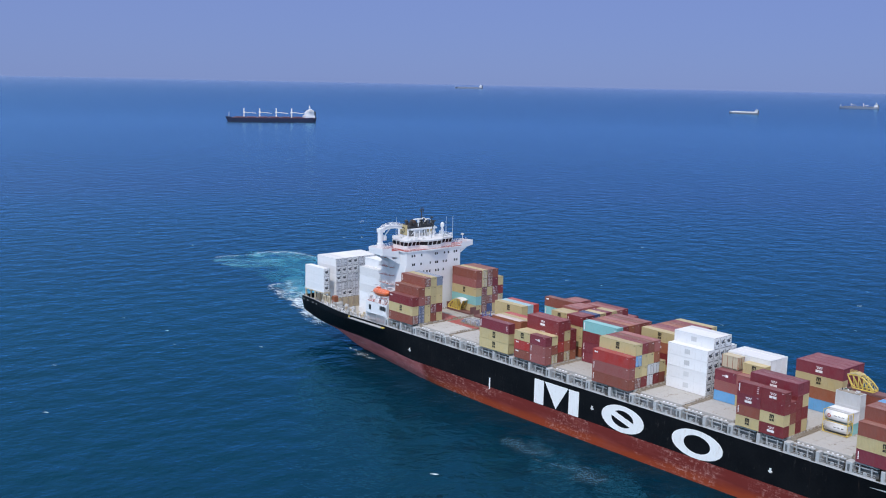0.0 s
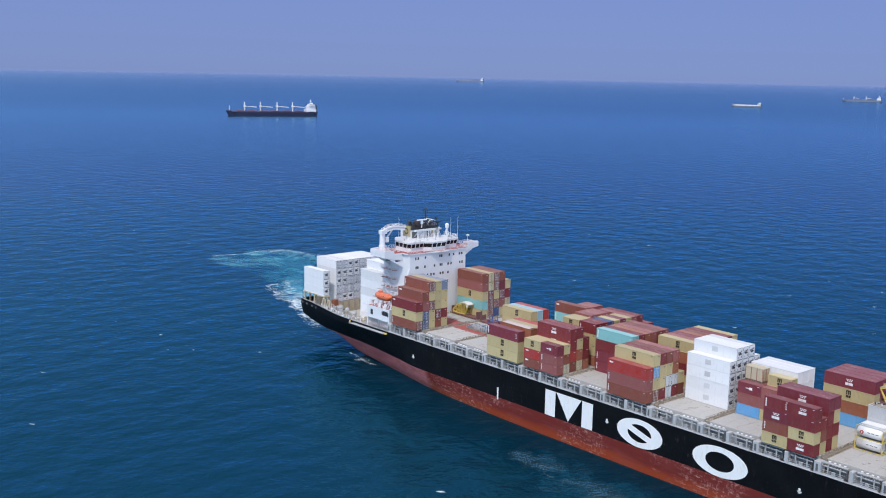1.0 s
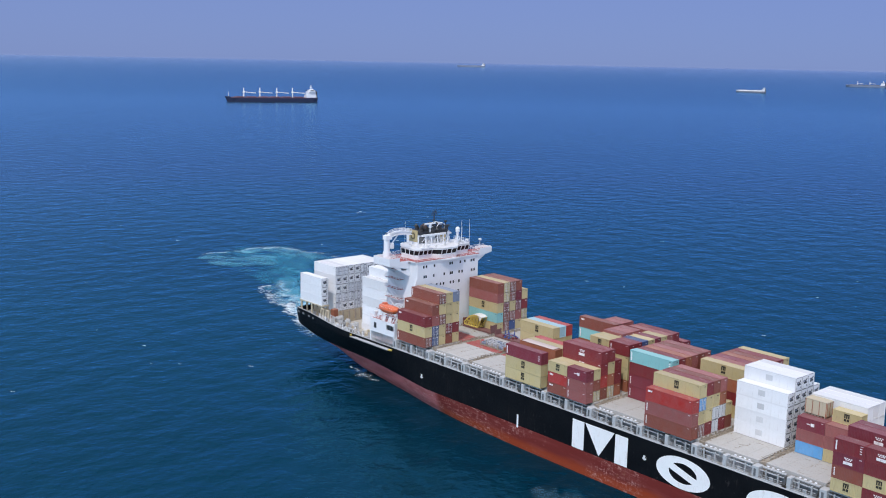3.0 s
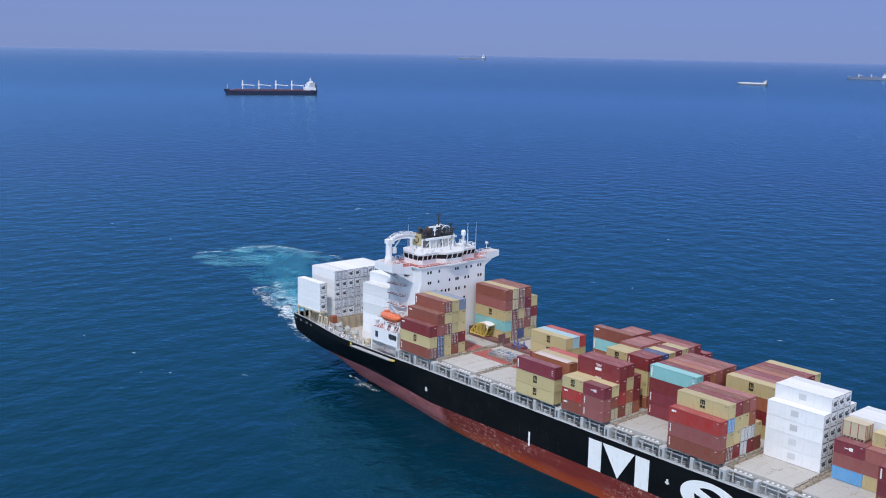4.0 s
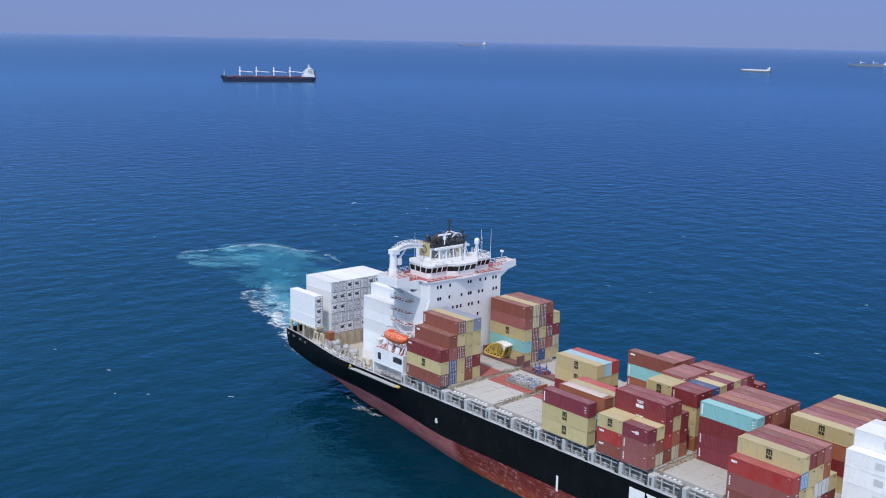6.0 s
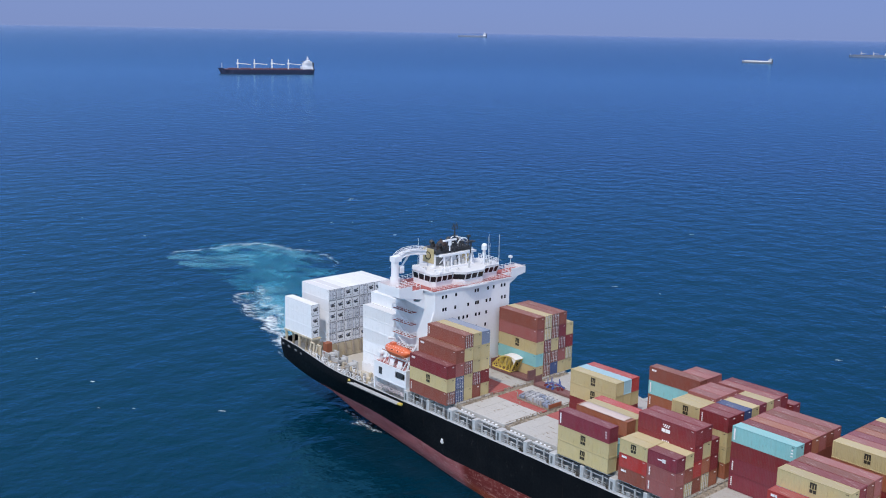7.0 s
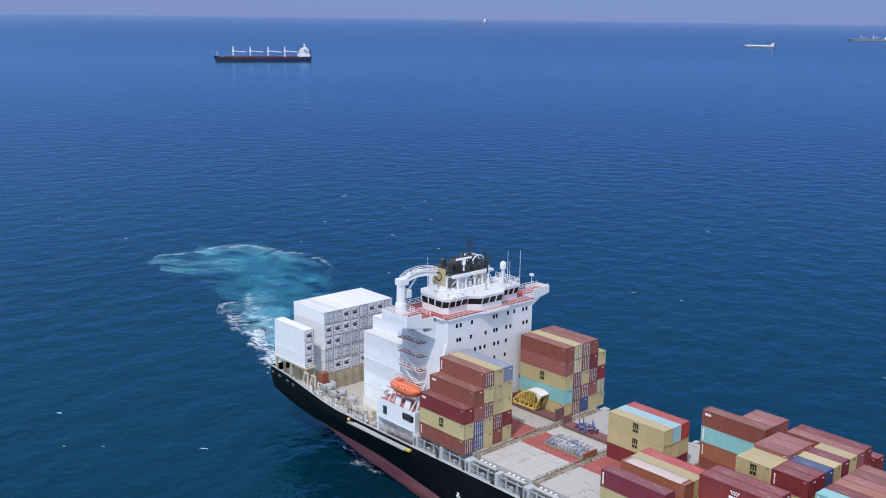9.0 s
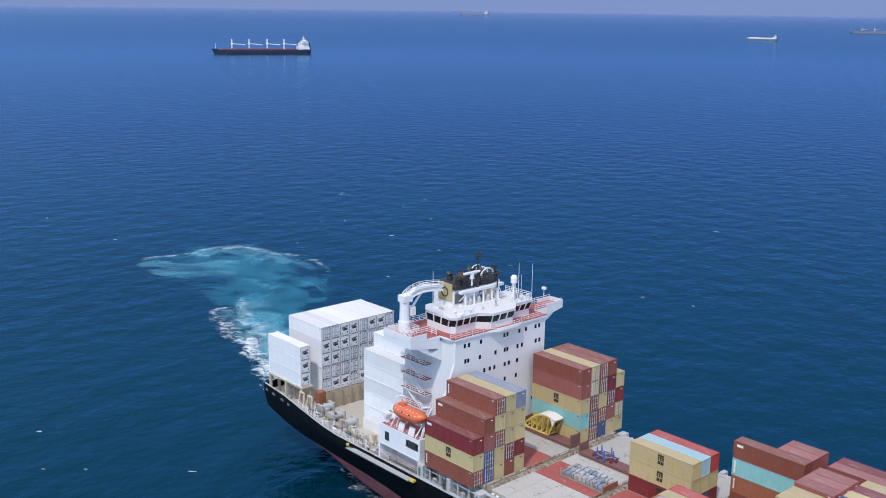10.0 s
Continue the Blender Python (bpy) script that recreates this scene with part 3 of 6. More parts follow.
MESH = {}


def container_mesh(length, height, colour, kind):
    key = (length, height, colour, kind)
    if key in MESH:
        return MESH[key]
    w, p = 2.438, 0.13
    mat = CONTAINER[colour]
    q = 0.30 if kind != "reefer" else 0.6
    dep = 0.040 if kind != "reefer" else 0.012
    walls = []
    for name, run, up, place, s in (
            ("side_panel", length - 2 * p, height - 0.28, lambda a, v, d: (a, 0.03 + d, 0.16 + v), 1),
            ("side_panel", length - 2 * p, height - 0.28, lambda a, v, d: (length - a, w - 0.02 - d, 0.16 + v), 1),
            ("roof_panel", length - 2 * p, w - 0.2, lambda a, v, d: (a, 0.1 + v, height - 0.015 - d * 0.6), 1),
            ("end_panel", w - 2 * p, height - 0.28, lambda a, v, d: (length - 0.06 - d, a, 0.16 + v), 1),
            ("end_panel", w - 2 * p, height - 0.28, lambda a, v, d: (0.02 + d, w - a, 0.16 + v), 1)):
        bm = bmesh.new()
        corrugated(bm, p, run, up, place, q, dep)
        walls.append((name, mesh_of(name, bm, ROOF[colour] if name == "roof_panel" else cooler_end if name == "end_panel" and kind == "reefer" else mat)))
    bm = bmesh.new()
    for x in (0, length - 0.16):
        for y in (0, w - 0.16):
            box(bm, x, y, 0.12, x + 0.16, y + 0.16, height - 0.1)
            for z in (0, height - 0.12):
                box(bm, x - 0.008, y - 0.008, z, x + 0.18, y + 0.17, z + 0.12 if z == 0 else z + 0.125)
        box(bm, x, 0.16, 0, x + 0.14, w - 0.16, 0.16)
        box(bm, x, 0.16, height - 0.14, x + 0.14, w - 0.16, height - 0.003)
    for y in (0, w - 0.1):
        box(bm, 0.16, y, 0.01, length - 0.16, y + 0.1, 0.16)
        box(bm, 0.16, y, height - 0.13, length - 0.16, y + 0.1, height - 0.002)
    frame_me = mesh_of("frame", bm, mat)
    extras = []
    if kind == "doors":
        for y0, y1 in ((0.16, w / 2 - 0.01), (w / 2 + 0.01, w - 0.16)):
            bm = bmesh.new()
            box(bm, length - 0.03, y0, 0.18, length + 0.012, y1, height - 0.16)
            for k in range(5):
                z = 0.4 + (height - 0.9) * k / 4
                box(bm, length + 0.01, y0 + 0.06, z, length + 0.03, y1 - 0.06, z + 0.14)
            extras.append(("door", mesh_of("door", bm, mat), ""))
        for k in range(4):
            y = 0.42 + 0.53 * k
            bm = bmesh.new()
            bar(bm, (length + 0.06, y, 0.12), (length + 0.06, y, height - 0.1), 0.035, 6)
            for z in (0.5, 1.2, height - 0.5):
                box(bm, length + 0.01, y - 0.1, z, length + 0.08, y + 0.1, z + 0.12)
            extras.append(("lock_rod", mesh_of("lock_rod", bm, CONTAINER["slate" if colour == "white" else "grey"]), "steel lock rod"))
    if kind == "reefer":
        bm = bevelled(boxes((length - 0.06, 0.2, 0.3, length + 0.02, w - 0.2, height - 0.25)), 0.02)
        extras.append(("cooling_unit", mesh_of("cooling_unit", bm, cooler_end), "grimy pale grey cooling unit"))
        e = length + 0.03
        bm = boxes((length, 0.5, 1.42, e + 0.02, 1.62, 1.98), (length, 1.2, 1.2, e + 0.03, 1.85, 1.56), (length, 0.75, 1.12, e + 0.01, 1.25, 1.45), (length, 1.55, 1.9, e + 0.015, 1.9, 2.2))
        extras.append(("fan_grille", mesh_of("fan_grille", bm, dark_steel), "black fan and compressor grille"))
        for y0, z0, y1, z1 in ((0.42, 0.5, 0.6, 0.72), (1.75, 0.45, 1.95, 0.85)):
            extras.append(("hatch", mesh_of("hatch", boxes((length, y0, z0, e, y1, z1)), dark_steel), "small black hatch"))
        extras.append(("control_panel", mesh_of("control_panel", boxes((length, 1.3, 1.66, e + 0.034, 1.52, 1.76)), CONTAINER["grey"]), ""))
        bm = bmesh.new()
        bmesh.ops.create_cone(bm, cap_ends=True, segments=14, radius1=0.22, radius2=0.17, depth=0.05,
                              matrix=Matrix.Translation((length + 0.07, 0.86, 1.72)) @ Matrix.Rotation(math.pi / 2, 4, "Y"))
        extras.append(("fan", mesh_of("fan", bm, CONTAINER["slate"]), ""))
    if kind == "doors" and colour == "white":
        spots = random.Random(6)
        bm = bmesh.new()
        for k in range(9):
            y, z = spots.uniform(0.3, w - 0.4), spots.choice((0.35, 0.5, 1.1, 1.4, height - 0.5, height - 0.4))
            box(bm, length, y, z, length + 0.035, y + spots.uniform(0.06, 0.14), z + spots.uniform(0.12, 0.3))
        extras.append(("lock_gear", mesh_of("lock_gear", bm, dark_steel), "black latches and labels"))
    if kind in ("doors", "reefer"):
        e = length + 0.004
        bm = boxes((e - 0.05, 0.02, 0.05, e, 0.09, height - 0.05), (e - 0.05, w - 0.09, 0.05, e, w - 0.02, height - 0.05),
                   (e - 0.05, 0.02, 0.02, e, w - 0.02, 0.1), (e - 0.05, 0.02, height - 0.1, e, w - 0.02, height - 0.02))
        if kind == "doors":
            box(bm, e - 0.05, w / 2 - 0.03, 0.1, e + 0.016, w / 2 + 0.03, height - 0.1)
        extras.append(("door_seal", mesh_of("door_seal", bm, shade_steel), "dark rubber seal"))
    MESH[key] = walls, frame_me, extras
    return MESH[key]


def emblem_mesh(style, length, height):
    """The pieces of a painted mark: plain bars and a comb, each a thin plate on the side."""
    key = (style, length, height)
    if key in MESH:
        return MESH[key]
    c, h = length / 2, height
    coat, rows, made = mark_white, [], []
    if style == "m":
        coat = mark_dark
        bm = bmesh.new()
        comb = [(-0.55, 0.52), (-0.29, 0.52), (-0.29, 0.76), (-0.13, 0.76), (-0.13, 0.52), (0.13, 0.52), (0.13, 0.76), (0.29, 0.76), (0.29, 0.52), (0.55, 0.52), (0.55, 0.86), (-0.55, 0.86)]
        prism(bm, [(c + x, h * z) for x, z in comb], -0.02, 0.03)
        made.append(bm)
        rows = [(c - 0.54, 0.28, c - 0.06, 0.46), (c + 0.06, 0.28, c + 0.54, 0.46)]
    elif style == "z":
        rows = [(c - 0.75 + 0.42 * k, 0.68, c - 0.5 + 0.42 * k, 0.76) for k in range(4)] + [(c - 0.54 + 0.42 * k, 0.57, c - 0.29 + 0.42 * k, 0.65) for k in range(3)]
        rows += [(c + k - w, 0.26, c + k + w * 0.9, 0.47) for k, w in ((-0.55, 0.4), (0.0, 0.12), (0.5, 0.36))]
    elif style == "c":
        rows = [(0.6, 0.70, 1.25, 0.84), (1.32, 0.70, 1.7, 0.84)]
    elif style == "l":
        rows = [(0.42, 0.24 + 0.12 * k, 0.66, 0.33 + 0.12 * k) for k in range(5)]
    elif style == "a":
        rows = [(0.35, 0.15, 0.62, 0.85)] + [(length - 1.0, 0.66 - 0.18 * k, length - 0.6, 0.72 - 0.18 * k) for k in range(3)]
    elif style == "r":
        coat, rows = CONTAINER["grey"], [(c - 0.9, 0.32, c + 0.7, 0.74)]
    else:
        rows = [(c - 0.9, 0.5, c - 0.04, 0.58), (c, 0.42, c + 0.75, 0.66)]
    made += [boxes((x0, -0.02, h * z0, x1, 0.03, h * z1)) for x0, z0, x1, z1 in rows]
    MESH[key] = [mesh_of("emblem", bm, coat) for bm in made]
    return MESH[key]


def code_mesh(length, height, tone):
    """Small code bars at the top corner of a side and of an end."""
    key = ("code", length, height, tone)
    if key not in MESH:
        coat = mark_dark if tone == "mark_dark" else mark_white
        MESH[key] = [mesh_of("code_marking", boxes(row), coat) for row in (
            (length - 0.95, 0.012, height * 0.85, length - 0.45, 0.04, height * 0.85 + 0.08),
            (length - 0.05, 1.5, height * 0.80, length + 0.03, 1.95, height * 0.80 + 0.09))]
    return MESH[key]


def container(x, y, z, length, height, colour, kind="plain", emblem=""):
    ob = thing("shipping_container", (x, y, z))
    walls, frame_me, extras = container_mesh(length, height, colour, kind)
    for name, me in walls:
        shared(name, me, ob)
    shared("frame", frame_me, ob)
    for name, me, label in extras:
        shared(name, me, ob, None, label)
    if kind != "reefer" and (round(x) * 7 + round(y) * 3 + round(z)) % 3 != 1:
        for me in code_mesh(length, height, "mark_dark" if colour in ("tan", "white", "ice", "grey", "teal") else "mark_white"):
            shared("code_marking", me, ob)
    if emblem:
        for me in emblem_mesh(emblem, length, height):
            shared("emblem", me, ob, None, "painted company mark in plain bars")
    size = "forty-foot" if length > 10 else "twenty-foot"
    what = "refrigerated container with a cooling unit" if kind == "reefer" else "container with locked end doors" if kind == "doors" else "corrugated steel container"
    return tagged(ob, f"{WORDS[colour]} {size} {what}, stacked on deck", "container", "deck containers")


CARGO = []
HC, STD, L40, L20 = 2.896, 2.591, 12.192, 6.058


def stack(bay, row, tiers, length=L40, height=HC, half_bay=0, base=BASE, x=None):
    """Boxes one on another; each entry is colour, then d for doors, r for reefers, and :mark."""
    x0 = (BAY * bay + (6.13 if half_bay else 0)) if x is None else x
    for k, entry in enumerate(tiers):
        if not entry:
            continue
        name, _, mark = entry.partition(":")
        kind = "plain"
        if name.endswith("+d"):
            name, kind = name[:-2], "doors"
        elif name.endswith("+r"):
            name, kind = name[:-2], "reefer"
        CARGO.append((x0, EDGE + ROW * row, base + 0.02 + (height + 0.012) * k, length, height, name, kind, mark))


def deck_cargo():
    s = stack
    # forward of the house, starboard and port
    s(0, 0, ["brown+d:l", "tan:m", "dkred:c"])
    s(0, 1, ["blue+d", "blue+d", "pink", "brown:c"])
    s(0, 2, ["tan", "tan", "brown+d", "tan", "brown+d:l"])
    s(0, 3, ["brown", "dkred+d", "tan", "tan", "tan"])
    s(0, 4, ["tan", "dkred", "tan", "tan", "slate"])
    s(0, 11, ["tan:m", "teal", "tan:m", "pink", "brown"])
    s(0, 12, ["brown+d", "brown+d", "dkred+d", "tan+d", "tan+d"])
    s(0, 13, ["blue", "brown+d", "tan", "brown+d", "brown+d"])
    s(0, 14, ["tan", "pink", "maroon+d", "maroon", "brown"])
    s(0, 15, ["tan", "tan+d", "dkred", "tan"])
    # bay 2
    s(2, 8, ["dkred:m", "tan:m", "tan:m"])
    s(2, 9, ["blue", "tan", "ice"])
    s(2, 10, ["dkred", "tan", "red"])
    # bay 3
    s(3, 0, ["tan:m", "tan:m", "maroon:a"])
    s(3, 1, ["brown", "", ""])
    s(3, 1, ["", "teal"], L20, STD, 1)
    s(3, 2, ["orange", "brown", "orange"])
    s(3, 3, ["brown", "tan", "tan"])
    s(3, 4, ["dkred", "tan", "red"])
    s(3, 11, ["brown", "orange:l", "teal:a", "brown:c"])
    s(3, 12, ["brown", "tan", "tan", "pink"], L20, HC, 1)
    s(3, 13, ["brown", "tan", "tan", "pink"], L20, HC, 1)
    # bay 4
    s(4, 0, ["brown:c", "red:c", "tan:m"], L20, STD)
    s(4, 0, ["pink:l", "pink:l", "maroon:x"], L20, STD, 1)
    s(4, 1, ["brown", "tan", "tan"], L20, STD)
    s(4, 1, ["tan+d", "brown", "tan"], L20, STD, 1)
    s(4, 2, ["brown:a", "red", "dkred:z", "dkred:z"])
    s(4, 3, ["tan+d", "orange", "tan", "dkred"])
    s(4, 4, ["orange", "dkred", "dkred"])
    s(4, 6, ["brown", "tan", "tan", "tan:m"], L20)
    s(4, 7, ["brown", "tan", "tan", "tan"], L20)
    s(4, 6, ["orange", "tan", "tan", "dkred:l"], L20, HC, 1)
    s(4, 7, ["orange", "tan", "tan", "dkred"], L20, HC, 1)
    s(4, 8, ["orange", "tan", "tan", "blue"], L20, HC, 1)
    s(4, 9, ["orange", "tan", "tan", "tan"], L20, HC, 1)
    s(4, 10, ["orange", "tan", "tan", "maroon"], L20, HC, 1)
    s(4, 11, ["orange", "tan", "tan", "tan"], L20, HC, 1)
    for r in (8, 9, 10):
        s(4, r, ["brown", "tan", "pink", "pink"], L20, 3.05)
    s(4, 12, ["brown", "tan", "pink", "pink"])
    s(4, 13, ["brown", "tan", "pink", "dkred"])
    s(4, 15, ["brown", "tan", "dkred"])
    # bay 5
    s(5, 5, ["maroon:l", "maroon:l", "dkred", "teal:a"])
    for r, c in ((6, "dkred"), (7, "orange"), (8, "pink"), (9, "brown"), (10, "pink")):
        s(5, r, ["brown", "tan", "dkred", c])
    # bay 6
    s(6, 0, ["brown:l", "pink:l", "red:c"])
    s(6, 1, ["brown+d", "tan", "sky+d", "tan:m"])
    s(6, 2, ["dkred", "tan", "tan", "dkred"])
    s(6, 3, ["grey+d", "grey+d", "tan", "brown"])
    s(6, 4, ["dkred", "grey+d", "orange", "pink"])
    s(6, 5, ["tan", "tan"])
    s(6, 8, ["tan", "dkred", "orange:x", "tan:m"])
    for r, c in ((9, "pink"), (10, "maroon"), (11, "orange"), (12, "brown"), (13, "dkred"), (14, "tan")):
        s(6, r, ["brown", "tan", "dkred", c])
    # bay 7: refrigerated boxes
    s(7, 5, ["white+r:r"] * 4)
    for r in (6, 7, 8):
        s(7, r, ["white+r:r"] * 5)
    s(7, 9, ["white+r:r"] * 4)
    # bay 8
    s(8, 5, ["sky", "pink", "maroon:x"], L20, STD)
    s(8, 6, ["tan", "dkred", "brown"], L20, STD)
    s(8, 7, ["white", "white", "white", "white"])
    s(8, 8, ["white", "white", "white", "white"])
    s(8, 9, ["white", "white", "white", "white"])
    s(8, 5, ["tan", "pink", "pink"], L20, STD, 1)
    s(8, 6, ["tan", "pink", "pink", "tan:m"], L20, STD, 1)
    # bay 9
    s(9, 0, ["tan:m", "brown:l", "maroon:z", "dkred:a"], L20, STD)
    s(9, 0, ["dkred:z", "tan:m", "dkred", "dkred:z"], L20, STD, 1)
    s(9, 1, ["tan", "brown", "dkred"], L20, STD, 1)
    s(9, 2, ["dkred", "dkred:x", "dkred", "maroon:z"])
    s(9, 3, ["tan", "dkred", "tan", "maroon"])
    s(9, 10, ["sky", "orange", "tan:m", "maroon:z"])
    for r in (11, 12, 13):
        s(9, r, ["brown", "tan", "dkred", "maroon"])
    # bay 10
    s(10, 6, ["teal", "white"], L20, STD)
    s(10, 7, ["brown", "grey", "grey"], L20, HC)
    s(10, 8, ["brown", "dkred"], L20, STD)
    s(10, 9, ["brown", "dkred", "brown"], L40, STD)
    s(10, 10, ["brown", "dkred", "brown"], L40, STD)
    # bay 11
    s(11, 0, ["maroon:l", "tan:m", "brown"])
    s(11, 1, ["brown", "tan", "dkred", "brown"])
    s(11, 2, ["brown", "teal", "dkred", "brown"])
    s(11, 3, ["brown", "dkred", "dkred", "sky"])
    s(11, 4, ["brown", "tan", "dkred", "pink"])
    s(11, 5, ["brown", "tan", "dkred", "pink"])
    # aft of the house: white refrigerated boxes
    dark_units = {(0, 2), (0, 3), (1, 0), (1, 3), (1, 2), (2, 0), (2, 3), (2, 4), (3, 3), (3, 4), (4, 0), (5, 4), (6, 4), (0, 3)}
    for k in range(8):
        s(0, 4 + k, ["white+r" if (k, i) in dark_units else "white+d" for i in range(5)], base=14.55, x=-56.7)
    s(0, 1.8, ["white+r"] * 3, base=17.25, x=-56.6)
    for k, n in ((3, 5), (4, 6), (5, 6), (6, 6), (7, 6), (8, 6), (9, 6)):
        s(0, k + 0.5, ["white"] * n, base=14.55, x=-28.4)


def covered(c):
    """True for a box that others shut in on top, to starboard and ahead."""
    x, y, z, length, height = c[:5]
    top = side = ahead = False
    if c[5] == "white" and x > 0:
        return False
    if x < -20 and y > -11:
        ahead = x > -40
    for d in CARGO:
        if d is c:
            continue
        over = min(x + length, d[0] + d[3]) - max(x, d[0]) > length * 0.8
        if abs(d[1] - y) < 0.5 and over and abs(d[2] - z - height) < 0.5:
            top = True
        if abs(y - d[1] - ROW) < 0.5 and over and d[2] + d[4] > z + height - 0.4 and d[2] < z + 0.6:
            side = True
        if abs(d[1] - y) < 0.5 and 0 <= d[0] - x - length < 3.2 and d[2] + d[4] > z + height - 0.4 and d[2] < z + 0.6:
            ahead = True
    return top and side and ahead


def place_cargo():
    deck_cargo()
    bm = bmesh.new()
    for c in CARGO:
        if covered(c):
            x, y, z, length, height = c[:5]
            box(bm, x, y, z, x + length, y + 2.438, z + height)
        else:
            container(*c)
    if bm.verts:
        tagged(part("stowed_containers", bm, CONTAINER["brown"]), "rust-brown containers shut in among the stacks", "container", "deck containers", "stuff")


# ---- deckhouse ----
def windows_on_front(house):
    """Small dark ports on the white front, row by row, each set in a rim."""
    pane = mesh_of("window", bevelled(boxes((-0.02, -0.28, -0.4, 0.03, 0.28, 0.4)), 0.03), window_glass)
    rows = ((36.3, (-9.4, -8.4, -5.4, 0.6, 1.4, 4.6, 6.4, 9.0, 10.0)), (33.4, (-9.2, -8.5, -5.6, -1.6, 0.8, 1.5, 4.2, 5.4, 9.2, 10.2)),
            (30.6, (-4.4, -3.0, -1.8, 0.9, 2.0, 4.2)), (27.7, (-2.5, 1.0, 4.0)), (22.0, (8.7, 9.9)))
    for z, ys in rows:
        for y in ys:
            shared("window", pane, house, Matrix.Translation((-1.19, y, z)))


def bracket_plate(x, side):
    """A three-sided plate under a bridge wing with an oval hole through it."""
    bm = bmesh.new()
    corners = [Vector((11.75, 33.2)), Vector((18.6, 36.95)), Vector((11.75, 36.95))]
    mid, n = Vector((13.9, 35.75)), 36
    rings = []
    for dx in (0.0, 0.3):
        outer, inner = [], []
        for k in range(n):
            a = 2 * math.pi * k / n
            d = Vector((math.cos(a), math.sin(a)))
            reach = 99.0
            for p, q in zip(corners, corners[1:] + corners[:1]):
                e = q - p
                den = d.x * e.y - d.y * e.x
                if abs(den) > 1e-6:
                    s = ((p.x - mid.x) * e.y - (p.y - mid.y) * e.x) / den
                    if s > 0:
                        reach = min(reach, s)
            o, i = mid + d * reach, mid + Vector((1.15 * d.x, 0.6 * d.y))
            outer.append(bm.verts.new((x + dx, side * o.x, o.y)))
            inner.append(bm.verts.new((x + dx, side * i.x, i.y)))
        rings.append((outer, inner))
    (o0, i0), (o1, i1) = rings
    for k in range(n):
        j = (k + 1) % n
        for q in ((o0[k], o0[j], i0[j], i0[k]), (o1[k], i1[k], i1[j], o1[j]), (o0[k], o1[k], o1[j], o0[j]), (i0[k], i0[j], i1[j], i1[k])):
            bm.faces.new(q)
    bmesh.ops.recalc_face_normals(bm, faces=bm.faces[:])
    return bm


def deckhouse(ship):
    bm = bmesh.new()
    box(bm, -15.0, -11.8, 12.3, -1.2, 11.8, 37.69)
    bevelled(bm, 0.12)
    house = part("deckhouse", bm, white_paint, ship, "tall white painted deckhouse block")
    # a fin with a slanted edge shields the stairs to starboard
    bm = bmesh.new()
    a = [bm.verts.new((x, y, z)) for x in (-1.7, -1.23) for y, z in ((-11.7, 33.5), (-15.2, 24.5), (-15.2, 12.4), (-11.7, 12.4))]
    for f in ((0, 1, 2, 3), (7, 6, 5, 4), (0, 4, 5, 1), (1, 5, 6, 2), (2, 6, 7, 3), (3, 7, 4, 0)):
        bm.faces.new([a[i] for i in f])
    bmesh.ops.recalc_face_normals(bm, faces=bm.faces[:])
    part("front_fin", bm, white_paint, house)
    windows_on_front(house)
    # bridge deck slab and wings
    bm = bmesh.new()
    box(bm, -14.2, -12.4, 37.7, -1.9, 12.4, 38.0)
    for side in (-1, 1):
        v = box(bm, -12.0 if side < 0 else -8.0, 12.4 if side > 0 else -19.2, 37.2 if side > 0 else 36.9, -4.5, 20.4 if side > 0 else -12.4, 38.0)
        for q in v:
            if q.co.z < 37.5 and abs(q.co.y) < 13:
                q.co.z = 35.6
    part("bridge_deck", bm, white_paint, house)
    for side in (-1, 1):
        bm = bmesh.new()
        back = -12.0 if side < 0 else -8.0
        tip, top, root = (19.2, 39.1, 12.6) if side < 0 else (20.4, 38.75, 16.6)
        prism(bm, [(back, 38.0), (-4.6, 38.0), (-4.6, top), (back, top)], side * tip - 0.06, side * tip + 0.06)
        box(bm, back, min(side * root, side * tip), 38.0, back + 0.12, max(side * root, side * tip), top)
        box(bm, -4.62, min(side * 15.5, side * tip), 38.0, -4.5, max(side * 15.5, side * tip), top)
        part("wing_bulwark", bm, white_paint, house)
    bm = bmesh.new()
    for x in (-7.9, -4.6):
        railing(bm, [(x, 12.4, 38.0), (x, 20.2, 38.0)], 1.1, 1.2, 0.05)
    part("wing_railing", bm, white_paint, house)
    part("bridge_floor", boxes((-7.8, 12.25, 38.0, -4.7, 20.2, 38.025), (-11.8, -19.0, 38.0, -4.7, -12.0, 38.03), (-13.9, -12.2, 38.0, -1.0, 12.2, 38.03)), deck_red, house, "red painted walkway floor")
    # wing supports: triangular plates with an oval hole
    for side in (-1, 1):
        for x in ((-11.6, -4.9) if side < 0 else (-7.6, -4.9)):
            part("wing_bracket", bracket_plate(x, side), white_paint, house, "white bracket plate with an oval hole")
    # wheelhouse with sloped windows
    plan = [(-10.5, -10.2), (-4.6, -10.4), (-3.6, -9.4), (-3.6, -4.6), (-1.5, -2.6), (-1.5, 3.0), (-3.4, 5.0), (-3.4, 9.4), (-4.6, 10.4), (-10.5, 10.2)]
    sides = len(plan)

    def level(z, grow):
        return [bm.verts.new((x + grow * (0.9 if x > -5 else -0.2), y * (1 + grow * 0.03), z)) for x, y in plan]
    bm = bmesh.new()
    a, b = level(38.0, 0), level(39.35, 0.05)
    for i in range(sides):
        j = (i + 1) % sides
        bm.faces.new((a[i], a[j], b[j], b[i]))
    bmesh.ops.recalc_face_normals(bm, faces=bm.faces[:])
    part("wheelhouse", bm, white_paint, house)
    bm = bmesh.new()
